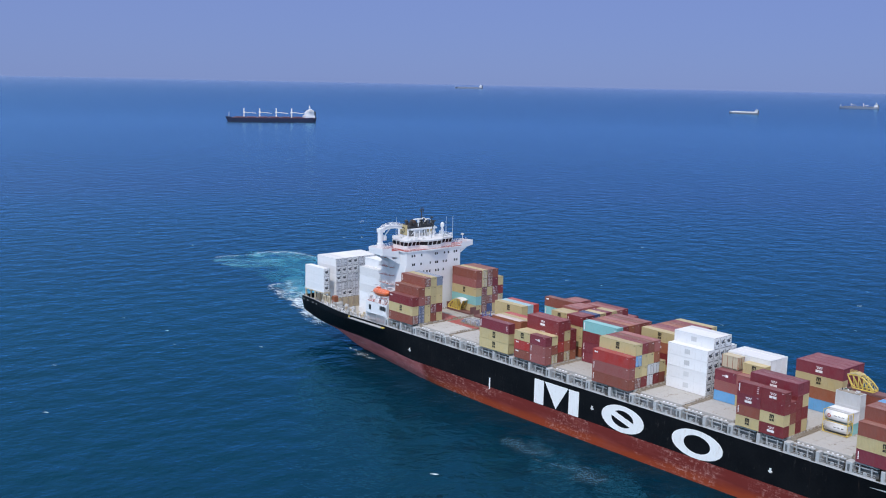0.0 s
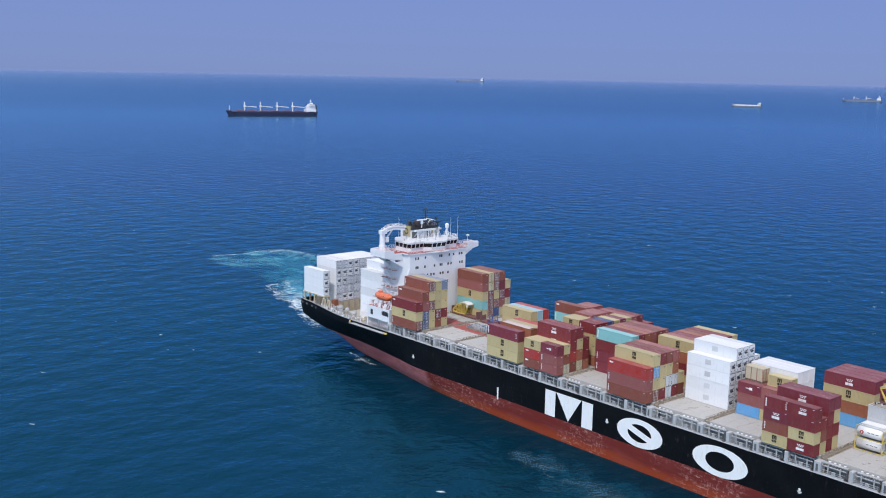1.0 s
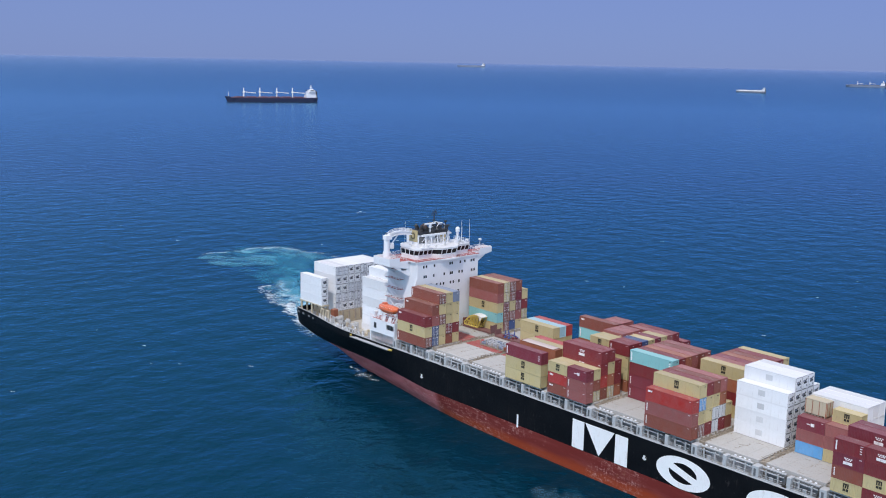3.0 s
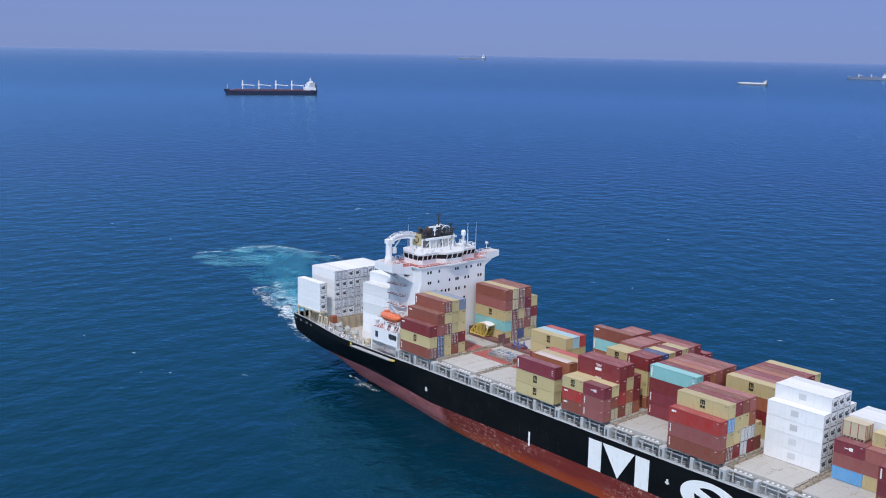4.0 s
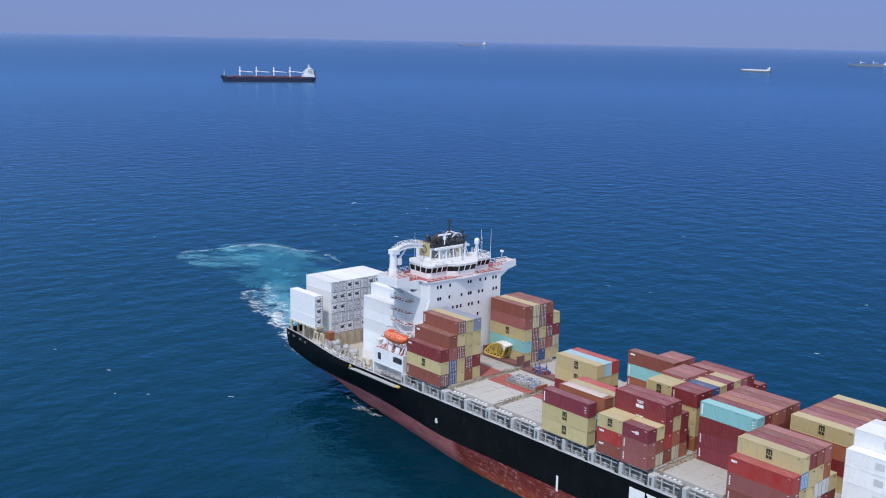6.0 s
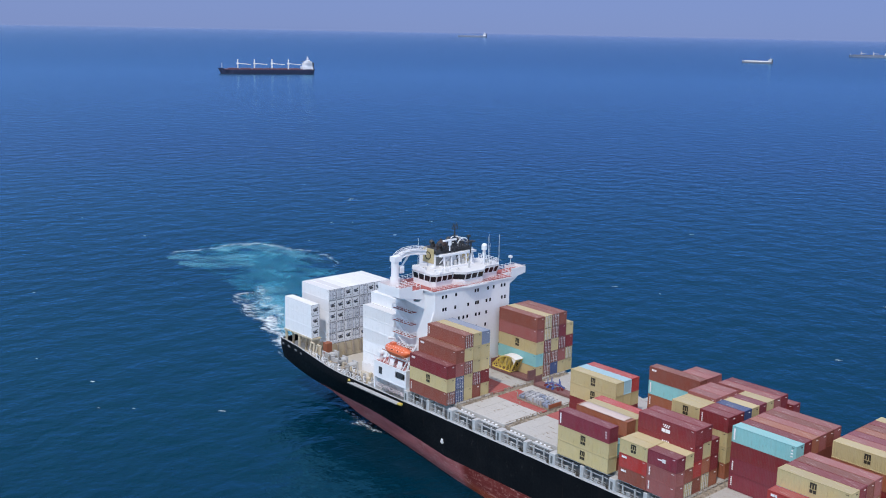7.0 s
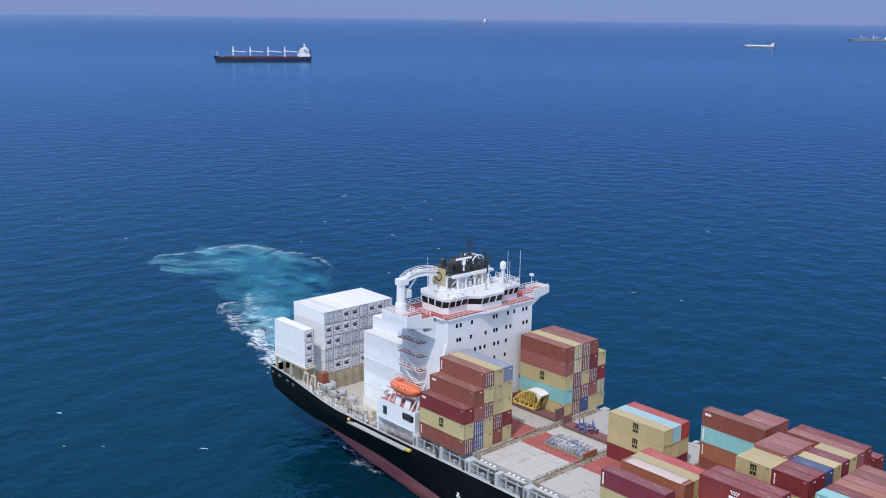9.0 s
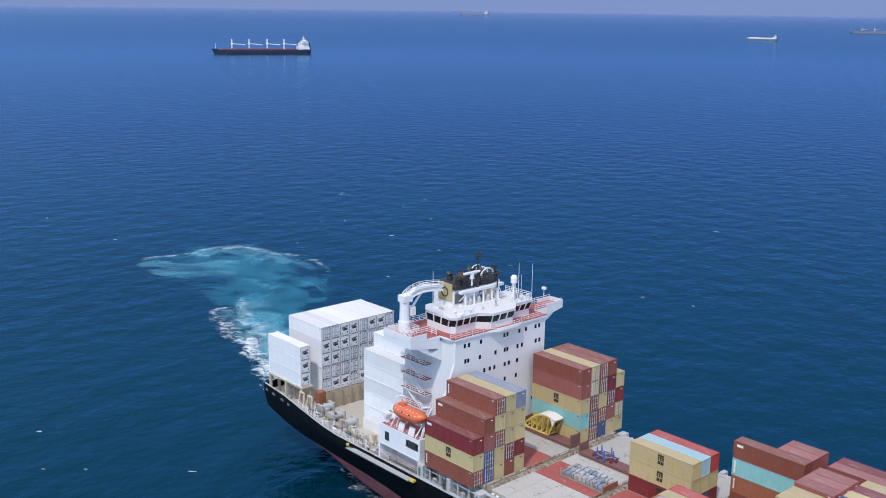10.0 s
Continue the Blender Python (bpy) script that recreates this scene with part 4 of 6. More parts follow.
    a, b = level(39.3, 0.04), level(40.65, 0.56)
    for i in range(sides):
        j = (i + 1) % sides
        bm.faces.new((a[i], a[j], b[j], b[i]))
    bmesh.ops.recalc_face_normals(bm, faces=bm.faces[:])
    band = part("window_band", bm, window_glass, house, "dark sloped wheelhouse windows")
    a, b = [(x, y) for x, y in plan], [(x + 0.6 * (0.9 if x > -5 else -0.2), y * 1.018) for x, y in plan]
    for i in range(sides):
        j = (i + 1) % sides
        wide = math.dist(a[i], a[j])
        n = 1 if wide < 3.2 else round(wide / 1.7)
        for k in range(n + 1):
            p0 = (*Vector(a[i]).lerp(Vector(a[j]), k / n), 39.2)
            p1 = (*Vector(b[i]).lerp(Vector(b[j]), k / n), 40.8)
            bm = bmesh.new()
            bar(bm, p0, p1, 0.16, 4)
            part("mullion", bm, white_paint, band)
    bm = bmesh.new()
    a, b = level(40.6, 0.62), level(41.15, 0.66)
    bm.faces.new(a[::-1]), bm.faces.new(b)
    for i in range(sides):
        j = (i + 1) % sides
        bm.faces.new((a[i], a[j], b[j], b[i]))
    part("wheelhouse_roof", bevelled(bm, 0.06), roof_white, house, "dusty white wheelhouse roof")
    bm = bmesh.new()
    railing(bm, [(-2.4, 7.0, 41.15), (-3.8, 10.2, 41.15), (-10.4, 10.0, 41.15)], 1.05, 1.2, 0.05)
    railing(bm, [(-10.4, -10.0, 41.15), (-8.0, -10.2, 41.15)], 1.05, 1.2, 0.05)
    railing(bm, [(-13.9, -12.2, 38.0), (-14.0, 12.2, 38.0)])
    part("roof_railing", bm, white_paint, house)
    # front gallery
    gal = [(-1.85, -12.2), (-0.95, -11.9), (-0.95, -3.6), (-0.1, -1.6), (-0.1, 3.4), (-0.95, 5.6), (-0.95, 11.9), (-1.85, 12.2)]
    bm = bmesh.new()
    a = [bm.verts.new((x, y, 37.65)) for x, y in gal]
    b = [bm.verts.new((x, y, 38.0)) for x, y in gal]
    bm.faces.new(a), bm.faces.new(b[::-1])
    for i in range(8):
        j = (i + 1) % 8
        bm.faces.new((a[j], a[i], b[i], b[j]))
    bmesh.ops.recalc_face_normals(bm, faces=bm.faces[:])
    part("gallery", bm, white_paint, house)
    bm = bmesh.new()
    railing(bm, [(x - 0.1, y, 38.0) for x, y in gal], 1.05, 1.3, 0.05)
    part("gallery_railing", bm, deck_red_rail, house, "white and red gallery railing")
    # stair tower to starboard and port: platforms, flights and rails
    for side in (-1, 1):
        for k in range(6):
            z = 20.3 + 2.87 * k
            y0, y1 = sorted((side * 11.7, side * 13.7))
            bm = boxes((-14.0, y0, z, -7.0, y1, z + 0.14))
            part("stair_platform", bm, white_paint, house)
            part("platform_floor", boxes((-13.9, y0 + 0.1, z + 0.14, -7.1, y1 - 0.1, z + 0.16)), deck_red, house, "red painted platform floor")
            bm = bmesh.new()
            railing(bm, [(-13.9, side * 12, z + 0.14), (-13.9, side * 13.6, z + 0.14), (-7.1, side * 13.6, z + 0.14), (-7.1, side * 12.0, z + 0.14)], 1.05, 1.3, 0.055)
            part("platform_railing", bm, white_paint, house)
            bm = bmesh.new()
            for q in (-0.45, 0.45):
                bar(bm, (-8.6, side * 12.9 + q, z + 0.1), (-12.8, side * 12.9 + q, z + 2.9), 0.1, 4)
            for i in range(11):
                f = (i + 0.5) / 11
                box(bm, -8.6 - 4.2 * f - 0.13, side * 12.9 - 0.45, z + 0.1 + 2.8 * f, -8.6 - 4.2 * f + 0.13, side * 12.9 + 0.45, z + 0.14 + 2.8 * f)
            part("stair", bm, white_paint, house, "steep white steel stair")
    return house


def monkey_island(ship):
    """Funnel casing, mast, radars, domes and whips on top of the wheelhouse."""
    f = part("funnel", bevelled(boxes((-14.2, -5.6, 38.0, -8.6, 5.6, 44.2)), 0.25, 2), white_paint, ship, "white funnel casing with a black cap")
    part("funnel_panel", bevelled(boxes((-12.6, -5.75, 42.0, -8.8, -5.55, 45.4)), 0.06), CONTAINER["tan"], f, "cream panel with a dark ring")
    bm = bmesh.new()
    for k in range(24):
        a, b = 2 * math.pi * k / 24, 2 * math.pi * (k + 1) / 24
        bar(bm, (-10.7 + 0.85 * math.cos(a), -5.78, 43.7 + 0.85 * math.sin(a)), (-10.7 + 0.85 * math.cos(b), -5.78, 43.7 + 0.85 * math.sin(b)), 0.12, 5)
    part("funnel_ring", bm, mark_dark, f)
    part("funnel_cap", bevelled(boxes((-14.4, -5.4, 44.2, -8.3, 5.8, 45.1)), 0.15), dark_steel, f, "sooty black funnel cap")
    for x, y, r, h in ((-12.4, -2.9, 0.6, 1.3), (-10.4, 0.4, 0.4, 1.9), (-12.2, 2.2, 0.5, 1.6), (-10.6, 3.6, 0.35, 1.7)):
        bm = bmesh.new()
        bar(bm, (x, y, 45.0), (x, y, 45.0 + h * 0.7), r, 14)
        bar(bm, (x, y, 45.0 + h * 0.7), (x - 0.7, y, 45.0 + h), r * 0.9, 14)
        part("exhaust_pipe", bm, dark_steel, f)
    bm = boxes((-8.4, -4.4, 41.1, -6.0, 4.4, 41.5))
    for y in (-4.2, -2.0, 0.4, 2.6, 4.2):
        bar(bm, (-6.6, y, 41.1), (-6.9, y, 44.2), 0.2, 6)
        bar(bm, (-6.6, y, 43.8), (-8.4, y, 42.0), 0.14, 5)
    box(bm, -7.3, -5.4, 43.9, -6.5, 5.6, 44.4)
    part("funnel_brace", bm, white_paint, f)
    for y in (-2.8, -0.6, 1.8):
        bm = bmesh.new()
        bar(bm, (-7.0, y, 41.2), (-7.0, y, 42.3), 0.45, 12)
        bmesh.ops.create_uvsphere(bm, u_segments=14, v_segments=7, radius=0.45, matrix=Matrix.Translation((-7.0, y, 42.3)))
        part("vent", bm, grey_steel, f)
    bm = bmesh.new()
    bmesh.ops.create_uvsphere(bm, u_segments=16, v_segments=9, radius=1.25, matrix=Matrix.Translation((-9.6, -2.6, 45.9)))
    bar(bm, (-9.6, -2.6, 44.9), (-9.6, -2.6, 46.0), 1.2, 16)
    part("exhaust_hood", bm, soot_brown, f, "rust-brown sooty exhaust hood")
    mast = part("mast", bmesh_mast(), dark_steel, ship, "black lattice signal mast")
    bm = bevelled(boxes((-7.3, -4.4, 47.3, -6.9, -0.3, 47.7)), 0.06)
    bar(bm, (-7.1, -2.3, 45.0), (-7.1, -2.3, 47.4), 0.16)
    bar(bm, (-7.1, -2.3, 46.3), (-7.1, -2.3, 47.3), 0.42, 10)
    part("radar_scanner", bm, white_paint, mast, "white radar scanner bar")
    bm = bevelled(boxes((-5.9, 1.6, 46.6, -5.6, 4.4, 46.9)), 0.05)
    bar(bm, (-5.75, 3, 44), (-5.75, 3, 46.6), 0.14)
    part("radar_scanner", bm, dark_steel, mast, "black radar scanner bar")
    for x, y, h in ((-4.6, 6.3, 46.3), (-8.6, 6.0, 45.0)):
        bm = bmesh.new()
        bar(bm, (x, y, 41.1), (x, y, h - 1.6), 0.35, 10, 0.22)
        bar(bm, (x, y, h - 1.7), (x, y, h - 0.8), 0.62 if h > 46 else 0.42, 16)
        bmesh.ops.create_uvsphere(bm, u_segments=16, v_segments=10, radius=0.66 if h > 46 else 0.44, matrix=Matrix.Translation((x, y, h - 0.8)))
        for k in range(4):
            a = math.pi / 4 + math.pi / 2 * k
            bar(bm, (x + 0.9 * math.cos(a), y + 0.9 * math.sin(a), 41.1), (x + 0.2 * math.cos(a), y + 0.2 * math.sin(a), h - 1.7), 0.08, 5)
        part("satellite_dome", bm, white_paint, ship, "white satellite dome on a pedestal")
    for x, y, h in ((-9.0, -10.2, 48.6), (-3.0, 9.6, 48.2), (-6.5, 9.6, 47.6), (-2.8, 6.4, 46.5)):
        bm = bmesh.new()
        bar(bm, (x, y, 41.1 if y > -10 else 38), (x, y, h), 0.06, 5, 0.03)
        part("whip_antenna", bm, white_paint, ship)
    bm = bmesh.new()
    bar(bm, (-8.0, 18.6, 38), (-8.0, 18.6, 40.6), 0.08)
    box(bm, -8.4, 18.3, 40.4, -7.6, 18.9, 40.9)
    part("wing_light", bm, white_paint, ship)


def bmesh_mast():
    bm = bmesh.new()
    bar(bm, (-7.4, -0.6, 44.2), (-7.4, -0.6, 51.0), 0.26, 8, 0.12)
    for dy in (-1.6, 1.9):
        bar(bm, (-8.2, -0.6 + dy, 44.4), (-7.4, -0.6, 48.0), 0.12)
    for z, w in ((46.2, 2.2), (48.4, 0.9), (49.9, 0.8)):
        bar(bm, (-7.4, -0.6 - w, z), (-7.4, -0.6 + w, z), 0.08, 6)
    for dy, z in ((-0.8, 49.9), (0.8, 49.9), (0.45, 50.6), (-0.4, 50.5)):
        bar(bm, (-7.4, -0.6 + dy, z - 0.1), (-7.4, -0.6 + dy, z + 0.75), 0.09, 6)
    bar(bm, (-7.4, -0.6, 50.4), (-7.4, 0.3, 50.9), 0.07, 6)
    box(bm, -7.8, -1.2, 48.3, -7.0, 0.0, 48.42)
    for y, h in ((-4.6, 46.9), (4.4, 47.8), (5.3, 46.4), (2.2, 46.6), (-3.4, 46.0)):
        bar(bm, (-8.0, y, 45.0), (-8.0, y, h), 0.14)
        box(bm, -8.3, y - 0.35, h - 0.5, -7.7, y + 0.35, h)
    railing(bm, [(-8.6, -5.2, 45.1), (-8.6, 5.6, 45.1), (-13.8, 5.6, 45.1)], 1.0, 1.2, 0.07)
    return bm


def roof_gear(ship):
    """Small gear on the wheelhouse roof: parapet, binnacle, lights, lockers, vents and a pale rail cage by the funnel."""
    part("roof_screen", bevelled(boxes((-10.6, -10.6, 41.13, -6.0, -10.48, 42.1)), 0.03), white_paint, ship)
    part("roof_screen", bevelled(boxes((-10.6, -10.45, 41.13, -10.48, -6.2, 42.1)), 0.03), white_paint, ship)
    bm = bmesh.new()
    bar(bm, (-4.0, 1.0, 41.1), (-4.0, 1.0, 42.3), 0.24, 10, 0.18)
    bar(bm, (-4.0, 1.0, 42.2), (-4.0, 1.0, 42.7), 0.34, 10, 0.2)
    part("binnacle", bm, grey_steel, ship, "grey compass binnacle")
    rnd = random.Random(31)
    for k in range(14):
        x, y = rnd.uniform(-9.5, -3.6), rnd.choice((rnd.uniform(-9.6, -6.0), rnd.uniform(-9.0, 9.0) if k % 2 else rnd.uniform(5.5, 9.5)))
        if x < -5.6 and -6 < y < 6:
            x = rnd.uniform(-5.2, -3.8)
        part("roof_locker", bevelled(boxes((x, y, 41.12, x + rnd.uniform(0.3, 0.9), y + rnd.uniform(0.3, 0.9), 41.3 + rnd.uniform(0.1, 0.6))), 0.05), rnd.choice((white_paint, grey_steel, roof_white)), ship)
    for y in (-9.6, -7.4, -5.2, 4.8, 7.2, 9.4):
        bm = bmesh.new()
        bar(bm, (-3.7, y, 41.1), (-3.7, y, 41.9), 0.06, 6)
        box(bm, -3.8, y - 0.18, 41.85, -3.45, y + 0.18, 42.2)
        part("flood_light", bm, white_paint, ship)
    bm = bmesh.new()
    for x in (-9.4, -12.4):
        pts = [(x, 2.0 + 1.9 - 1.9 * math.cos(math.pi * k / 8), 45.0 + 1.9 * math.sin(math.pi * k / 8)) for k in range(9)]
        for a, b in zip(pts, pts[1:]):
            bar(bm, a, b, 0.13, 6)
        bar(bm, pts[4], (x, 3.9, 45.0), 0.1, 5)
        bar(bm, pts[2], (x, 2.6, 45.0), 0.1, 5)
        bar(bm, pts[6], (x, 5.2, 45.0), 0.1, 5)
    for k in (1, 4, 7):
        y, z = 3.9 - 1.9 * math.cos(math.pi * k / 8), 45.0 + 1.9 * math.sin(math.pi * k / 8)
        bar(bm, (-9.4, y, z), (-12.4, y, z), 0.1, 5)
    part("rail_cage", bm, white_paint, ship, "white arched rail cage by the funnel")
    # Dark plates on the casing's face stand for shaded recesses.
    for y0, y1, z0, z1 in ((-5.2, -3.0, 41.6, 43.6), (1.0, 2.4, 41.6, 43.4)):
        part("funnel_recess", bevelled(boxes((-8.62, y0, z0, -8.5, y1, z1)), 0.04), shade_steel, ship, "dark plate standing for a shaded recess in the casing")
    part("funnel_panel", bevelled(boxes((-8.6, 3.0, 41.4, -8.4, 5.0, 44.0)), 0.05), CONTAINER["tan"], ship, "cream casing panel")
    for k in range(9):
        bm = bmesh.new()
        x, y = rnd.uniform(-13.6, -9.0), rnd.uniform(-4.6, 5.2)
        h = rnd.uniform(0.8, 2.0)
        bar(bm, (x, y, 45.0), (x, y, 45.0 + h), rnd.uniform(0.1, 0.3), 8)
        bar(bm, (x, y, 45.0 + h), (x + rnd.uniform(-0.8, 0.8), y + rnd.uniform(-0.8, 0.8), 45.0 + h * 0.9), 0.12, 6)
        part("vent_pipe", bm, dark_steel, ship)


def provision_crane(ship):
    bm = bmesh.new()
    bar(bm, (-10.6, -15.6, 38.0), (-10.6, -15.6, 40.0), 1.15, 16, 1.1)
    bar(bm, (-10.6, -15.6, 40.0), (-10.6, -15.6, 43.9), 0.9, 16, 0.85)
    box(bm, -11.5, -16.4, 43.6, -9.7, -14.4, 44.8)
    crane = part("deck_crane", bm, white_paint, ship, "white pedestal deck crane")
    bm = bevelled(boxes((-11.4, -14.6, 40.8, -9.9, -13.4, 42.4)), 0.1)
    part("crane_cab", bm, white_paint, crane)
    neck = [(-15.6, 43.9), (-14.6, 44.5), (-13.2, 45.0), (-11.6, 45.2), (-9.8, 45.15), (-8.2, 44.95), (-6.8, 44.7)]
    bm = bmesh.new()
    for dx in (-0.5, 0.5):
        for dz in (-0.45, 0.35):
            for (y0, z0), (y1, z1) in zip(neck, neck[1:]):
                bar(bm, (-10.6 + dx, y0, z0 + dz), (-10.6 + dx, y1, z1 + dz), 0.17)
        for (y0, z0), (y1, z1) in zip(neck, neck[1:]):
            bar(bm, (-10.6 + dx, y0, z0 - 0.45), (-10.6 + dx, y1, z1 + 0.35), 0.1, 5)
    for (y0, z0), (y1, z1) in zip(neck, neck[1:]):
        v = box(bm, -11.0, y0, z0 - 0.3, -10.2, y1, z0 + 0.2)
        for q in v:
            if q.co.y > y1 - 0.01:
                q.co.z += z1 - z0
    for x in (-10.0, -11.2):
        railing(bm, [(x, y, z + 0.3) for y, z in neck], 0.95, 1.1, 0.05)
    bar(bm, (-10.6, -14.9, 41.0), (-10.6, -11.6, 44.6), 0.22)
    part("crane_jib", bm, white_paint, crane)
    bm = bmesh.new()
    railing(bm, [(-12.6, -17.6, 38.0), (-8.8, -17.6, 38.0), (-8.8, -13.6, 38.0), (-12.6, -13.6, 38.0), (-12.6, -17.6, 38.0)], 1.05, 1.2, 0.045)
    part("crane_railing", bm, white_paint, crane)
    bm = bmesh.new()
    railing(bm, [(-7.6, -18.9, 38.0), (-7.6, -12.8, 38.0), (-5.0, -12.8, 38.0)], 1.1, 1.2, 0.055)
    part("wing_railing", bm, white_paint, crane)
    bm = bmesh.new()
    for y in (-18.4, -17.7):
        bar(bm, (-8.6, y, 39.4), (-5.2, y, 38.05), 0.08, 5)
        bar(bm, (-8.6, y, 40.4), (-5.2, y, 39.05), 0.05, 5)
    for k in range(6):
        bar(bm, (-8.4 + 0.6 * k, -18.4, 39.3 - 0.24 * k), (-8.4 + 0.6 * k, -17.7, 39.3 - 0.24 * k), 0.05, 5)
    part("ladder", bm, white_paint, crane, "short white inclined ladder")


def lifeboat(ship):
    """Enclosed orange boat in its davits over the starboard side, on a white two-deck frame."""
    boat = thing("lifeboat", (-5.6, -18.4, 24.3), 0)
    bm = bmesh.new()
    n, ring_n = 15, 14
    rows = []
    for i in range(n):
        u = -1 + 2 * i / (n - 1)
        w = 1.55 * math.sqrt(max(0.0, 1 - abs(u) ** 3.2)) + 0.02
        h = 1.3 * (max(0.0, 1 - abs(u) ** 2.6)) ** 0.5 + 0.05
        rows.append([bm.verts.new((4.2 * u, w * math.cos(2 * math.pi * k / ring_n), max(-0.95, h * math.sin(2 * math.pi * k / ring_n)) + 0.45 * u * u)) for k in range(ring_n)])
    for a, b in zip(rows, rows[1:]):
        for k in range(ring_n):
            f = bm.faces.new((a[k], a[(k + 1) % ring_n], b[(k + 1) % ring_n], b[k]))
            f.smooth = True
    bmesh.ops.recalc_face_normals(bm, faces=bm.faces[:])
    part("boat_hull", bm, orange_paint, boat)
    part("conning_cabin", bevelled(boxes((-2.6, -0.6, 1.1, -1.2, 0.6, 1.75)), 0.15, 2), orange_paint, boat)
    part("rubbing_strake", bevelled(boxes((-3.9, -1.62, -0.12, 3.9, -1.48, 0.06)), 0.03), CONTAINER["orange"], boat)
    dot = mesh_of("grab_fitting", bevelled(boxes((-0.1, -0.1, -0.02, 0.1, 0.1, 0.05)), 0.02), mark_white)
    for k in range(7):
        for y, z in ((-0.75, 1.1), (-1.35, 0.62)):
            u = (-2.7 + 0.9 * k) / 4.2
            shared("grab_fitting", dot, boat, Matrix.Translation((4.2 * u, y * math.sqrt(1 - abs(u) ** 3.2), z * math.sqrt(1 - abs(u) ** 2.6) + 0.45 * u * u + 0.03)), "white grab fitting")
    for x in (-0.6, 1.4):
        part("porthole", bevelled(boxes((x - 0.16, -1.46, 0.5, x + 0.16, -1.3, 0.72)), 0.03), window_glass, boat)
    tagged(boat, "orange enclosed lifeboat hanging in white davits", "lifeboat")
    st = part("boat_station", boxes((-13.0, -19.6, 12.4, -12.6, -15.2, 20.8), (-1.9, -19.6, 12.4, -1.5, -15.2, 21.0), (-12.98, -19.57, 16.9, -1.52, -15.22, 17.1),
                                    (-12.98, -19.57, 20.6, -1.52, -15.22, 20.78), (-12.9, -19.54, 17.05, -8.6, -19.4, 20.65), (-5.4, -19.54, 17.05, -1.6, -19.4, 18.6),
                                    (-5.4, -19.54, 20.0, -1.6, -19.4, 20.65), (-8.62, -19.53, 17.05, -5.38, -19.41, 20.65)), white_paint, ship, "white lifeboat station frame")
    part("station_back", boxes((-12.6, -15.4, 12.4, -1.9, -15.25, 20.6)), white_paint, st)
    # Dark plates on the wall stand for the shade inside its openings.
    for x0, x1, z0, z1 in ((-11.2, -10.0, 18.0, 19.7), (-4.7, -2.6, 18.7, 20.1)):
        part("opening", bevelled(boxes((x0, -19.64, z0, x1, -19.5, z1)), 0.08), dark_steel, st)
    bm = bmesh.new()
    railing(bm, [(-13, -19.5, 20.8), (-1.6, -19.5, 20.8)], 1.05, 1.1)
    railing(bm, [(-13, -19.5, 14.6), (-1.6, -19.5, 14.6)], 1.05, 1.4)
    part("station_railing", bm, deck_red_rail, st)
    for x in (-9.2, -2.2):
        bm = bmesh.new()
        bar(bm, (x, -16.0, 20.8), (x, -16.6, 26.2), 0.24, 6)
        bar(bm, (x, -16.6, 26.2), (x, -18.6, 26.6), 0.2, 6)
        bar(bm, (x, -18.5, 20.8), (x, -16.6, 25.6), 0.16, 6)
        part("davit", bm, white_paint, st)
    for x in (-8.0, -5.2):
        bm = boxes((x, -19.3, 20.8, x + 1.5, -19.1, 22.4))
        bmesh.ops.rotate(bm, cent=(x, -19.2, 20.8), matrix=Matrix.Rotation(-0.35, 3, "X"), verts=bm.verts)
        part("davit_panel", bevelled(bm, 0.03), white_paint, st)
    part("station_floor", boxes((-12.5, -19.3, 20.79, -1.95, -15.3, 20.83)), deck_red, st, "red painted boat deck")
    for a, b, r in (((-3.2, -19.2, 20.8), (-1.8, -16.2, 26.4), 0.14), ((-1.8, -19.2, 20.8), (-3.2, -16.2, 25.4), 0.1), ((-10.2, -19.0, 20.8), (-9.2, -16.4, 26.0), 0.12)):
        bm = bmesh.new()
        bar(bm, a, b, r, 6)
        part("davit_brace", bm, white_paint, st)
    bm = bmesh.new()
    bar(bm, (-12.2, -18.2, 20.8), (-12.2, -18.2, 22.0), 0.5, 10)
    bar(bm, (-12.2, -17.6, 22.2), (-12.2, -18.9, 22.2), 0.55, 12)
    part("life_raft_drum", bm, white_paint, st)


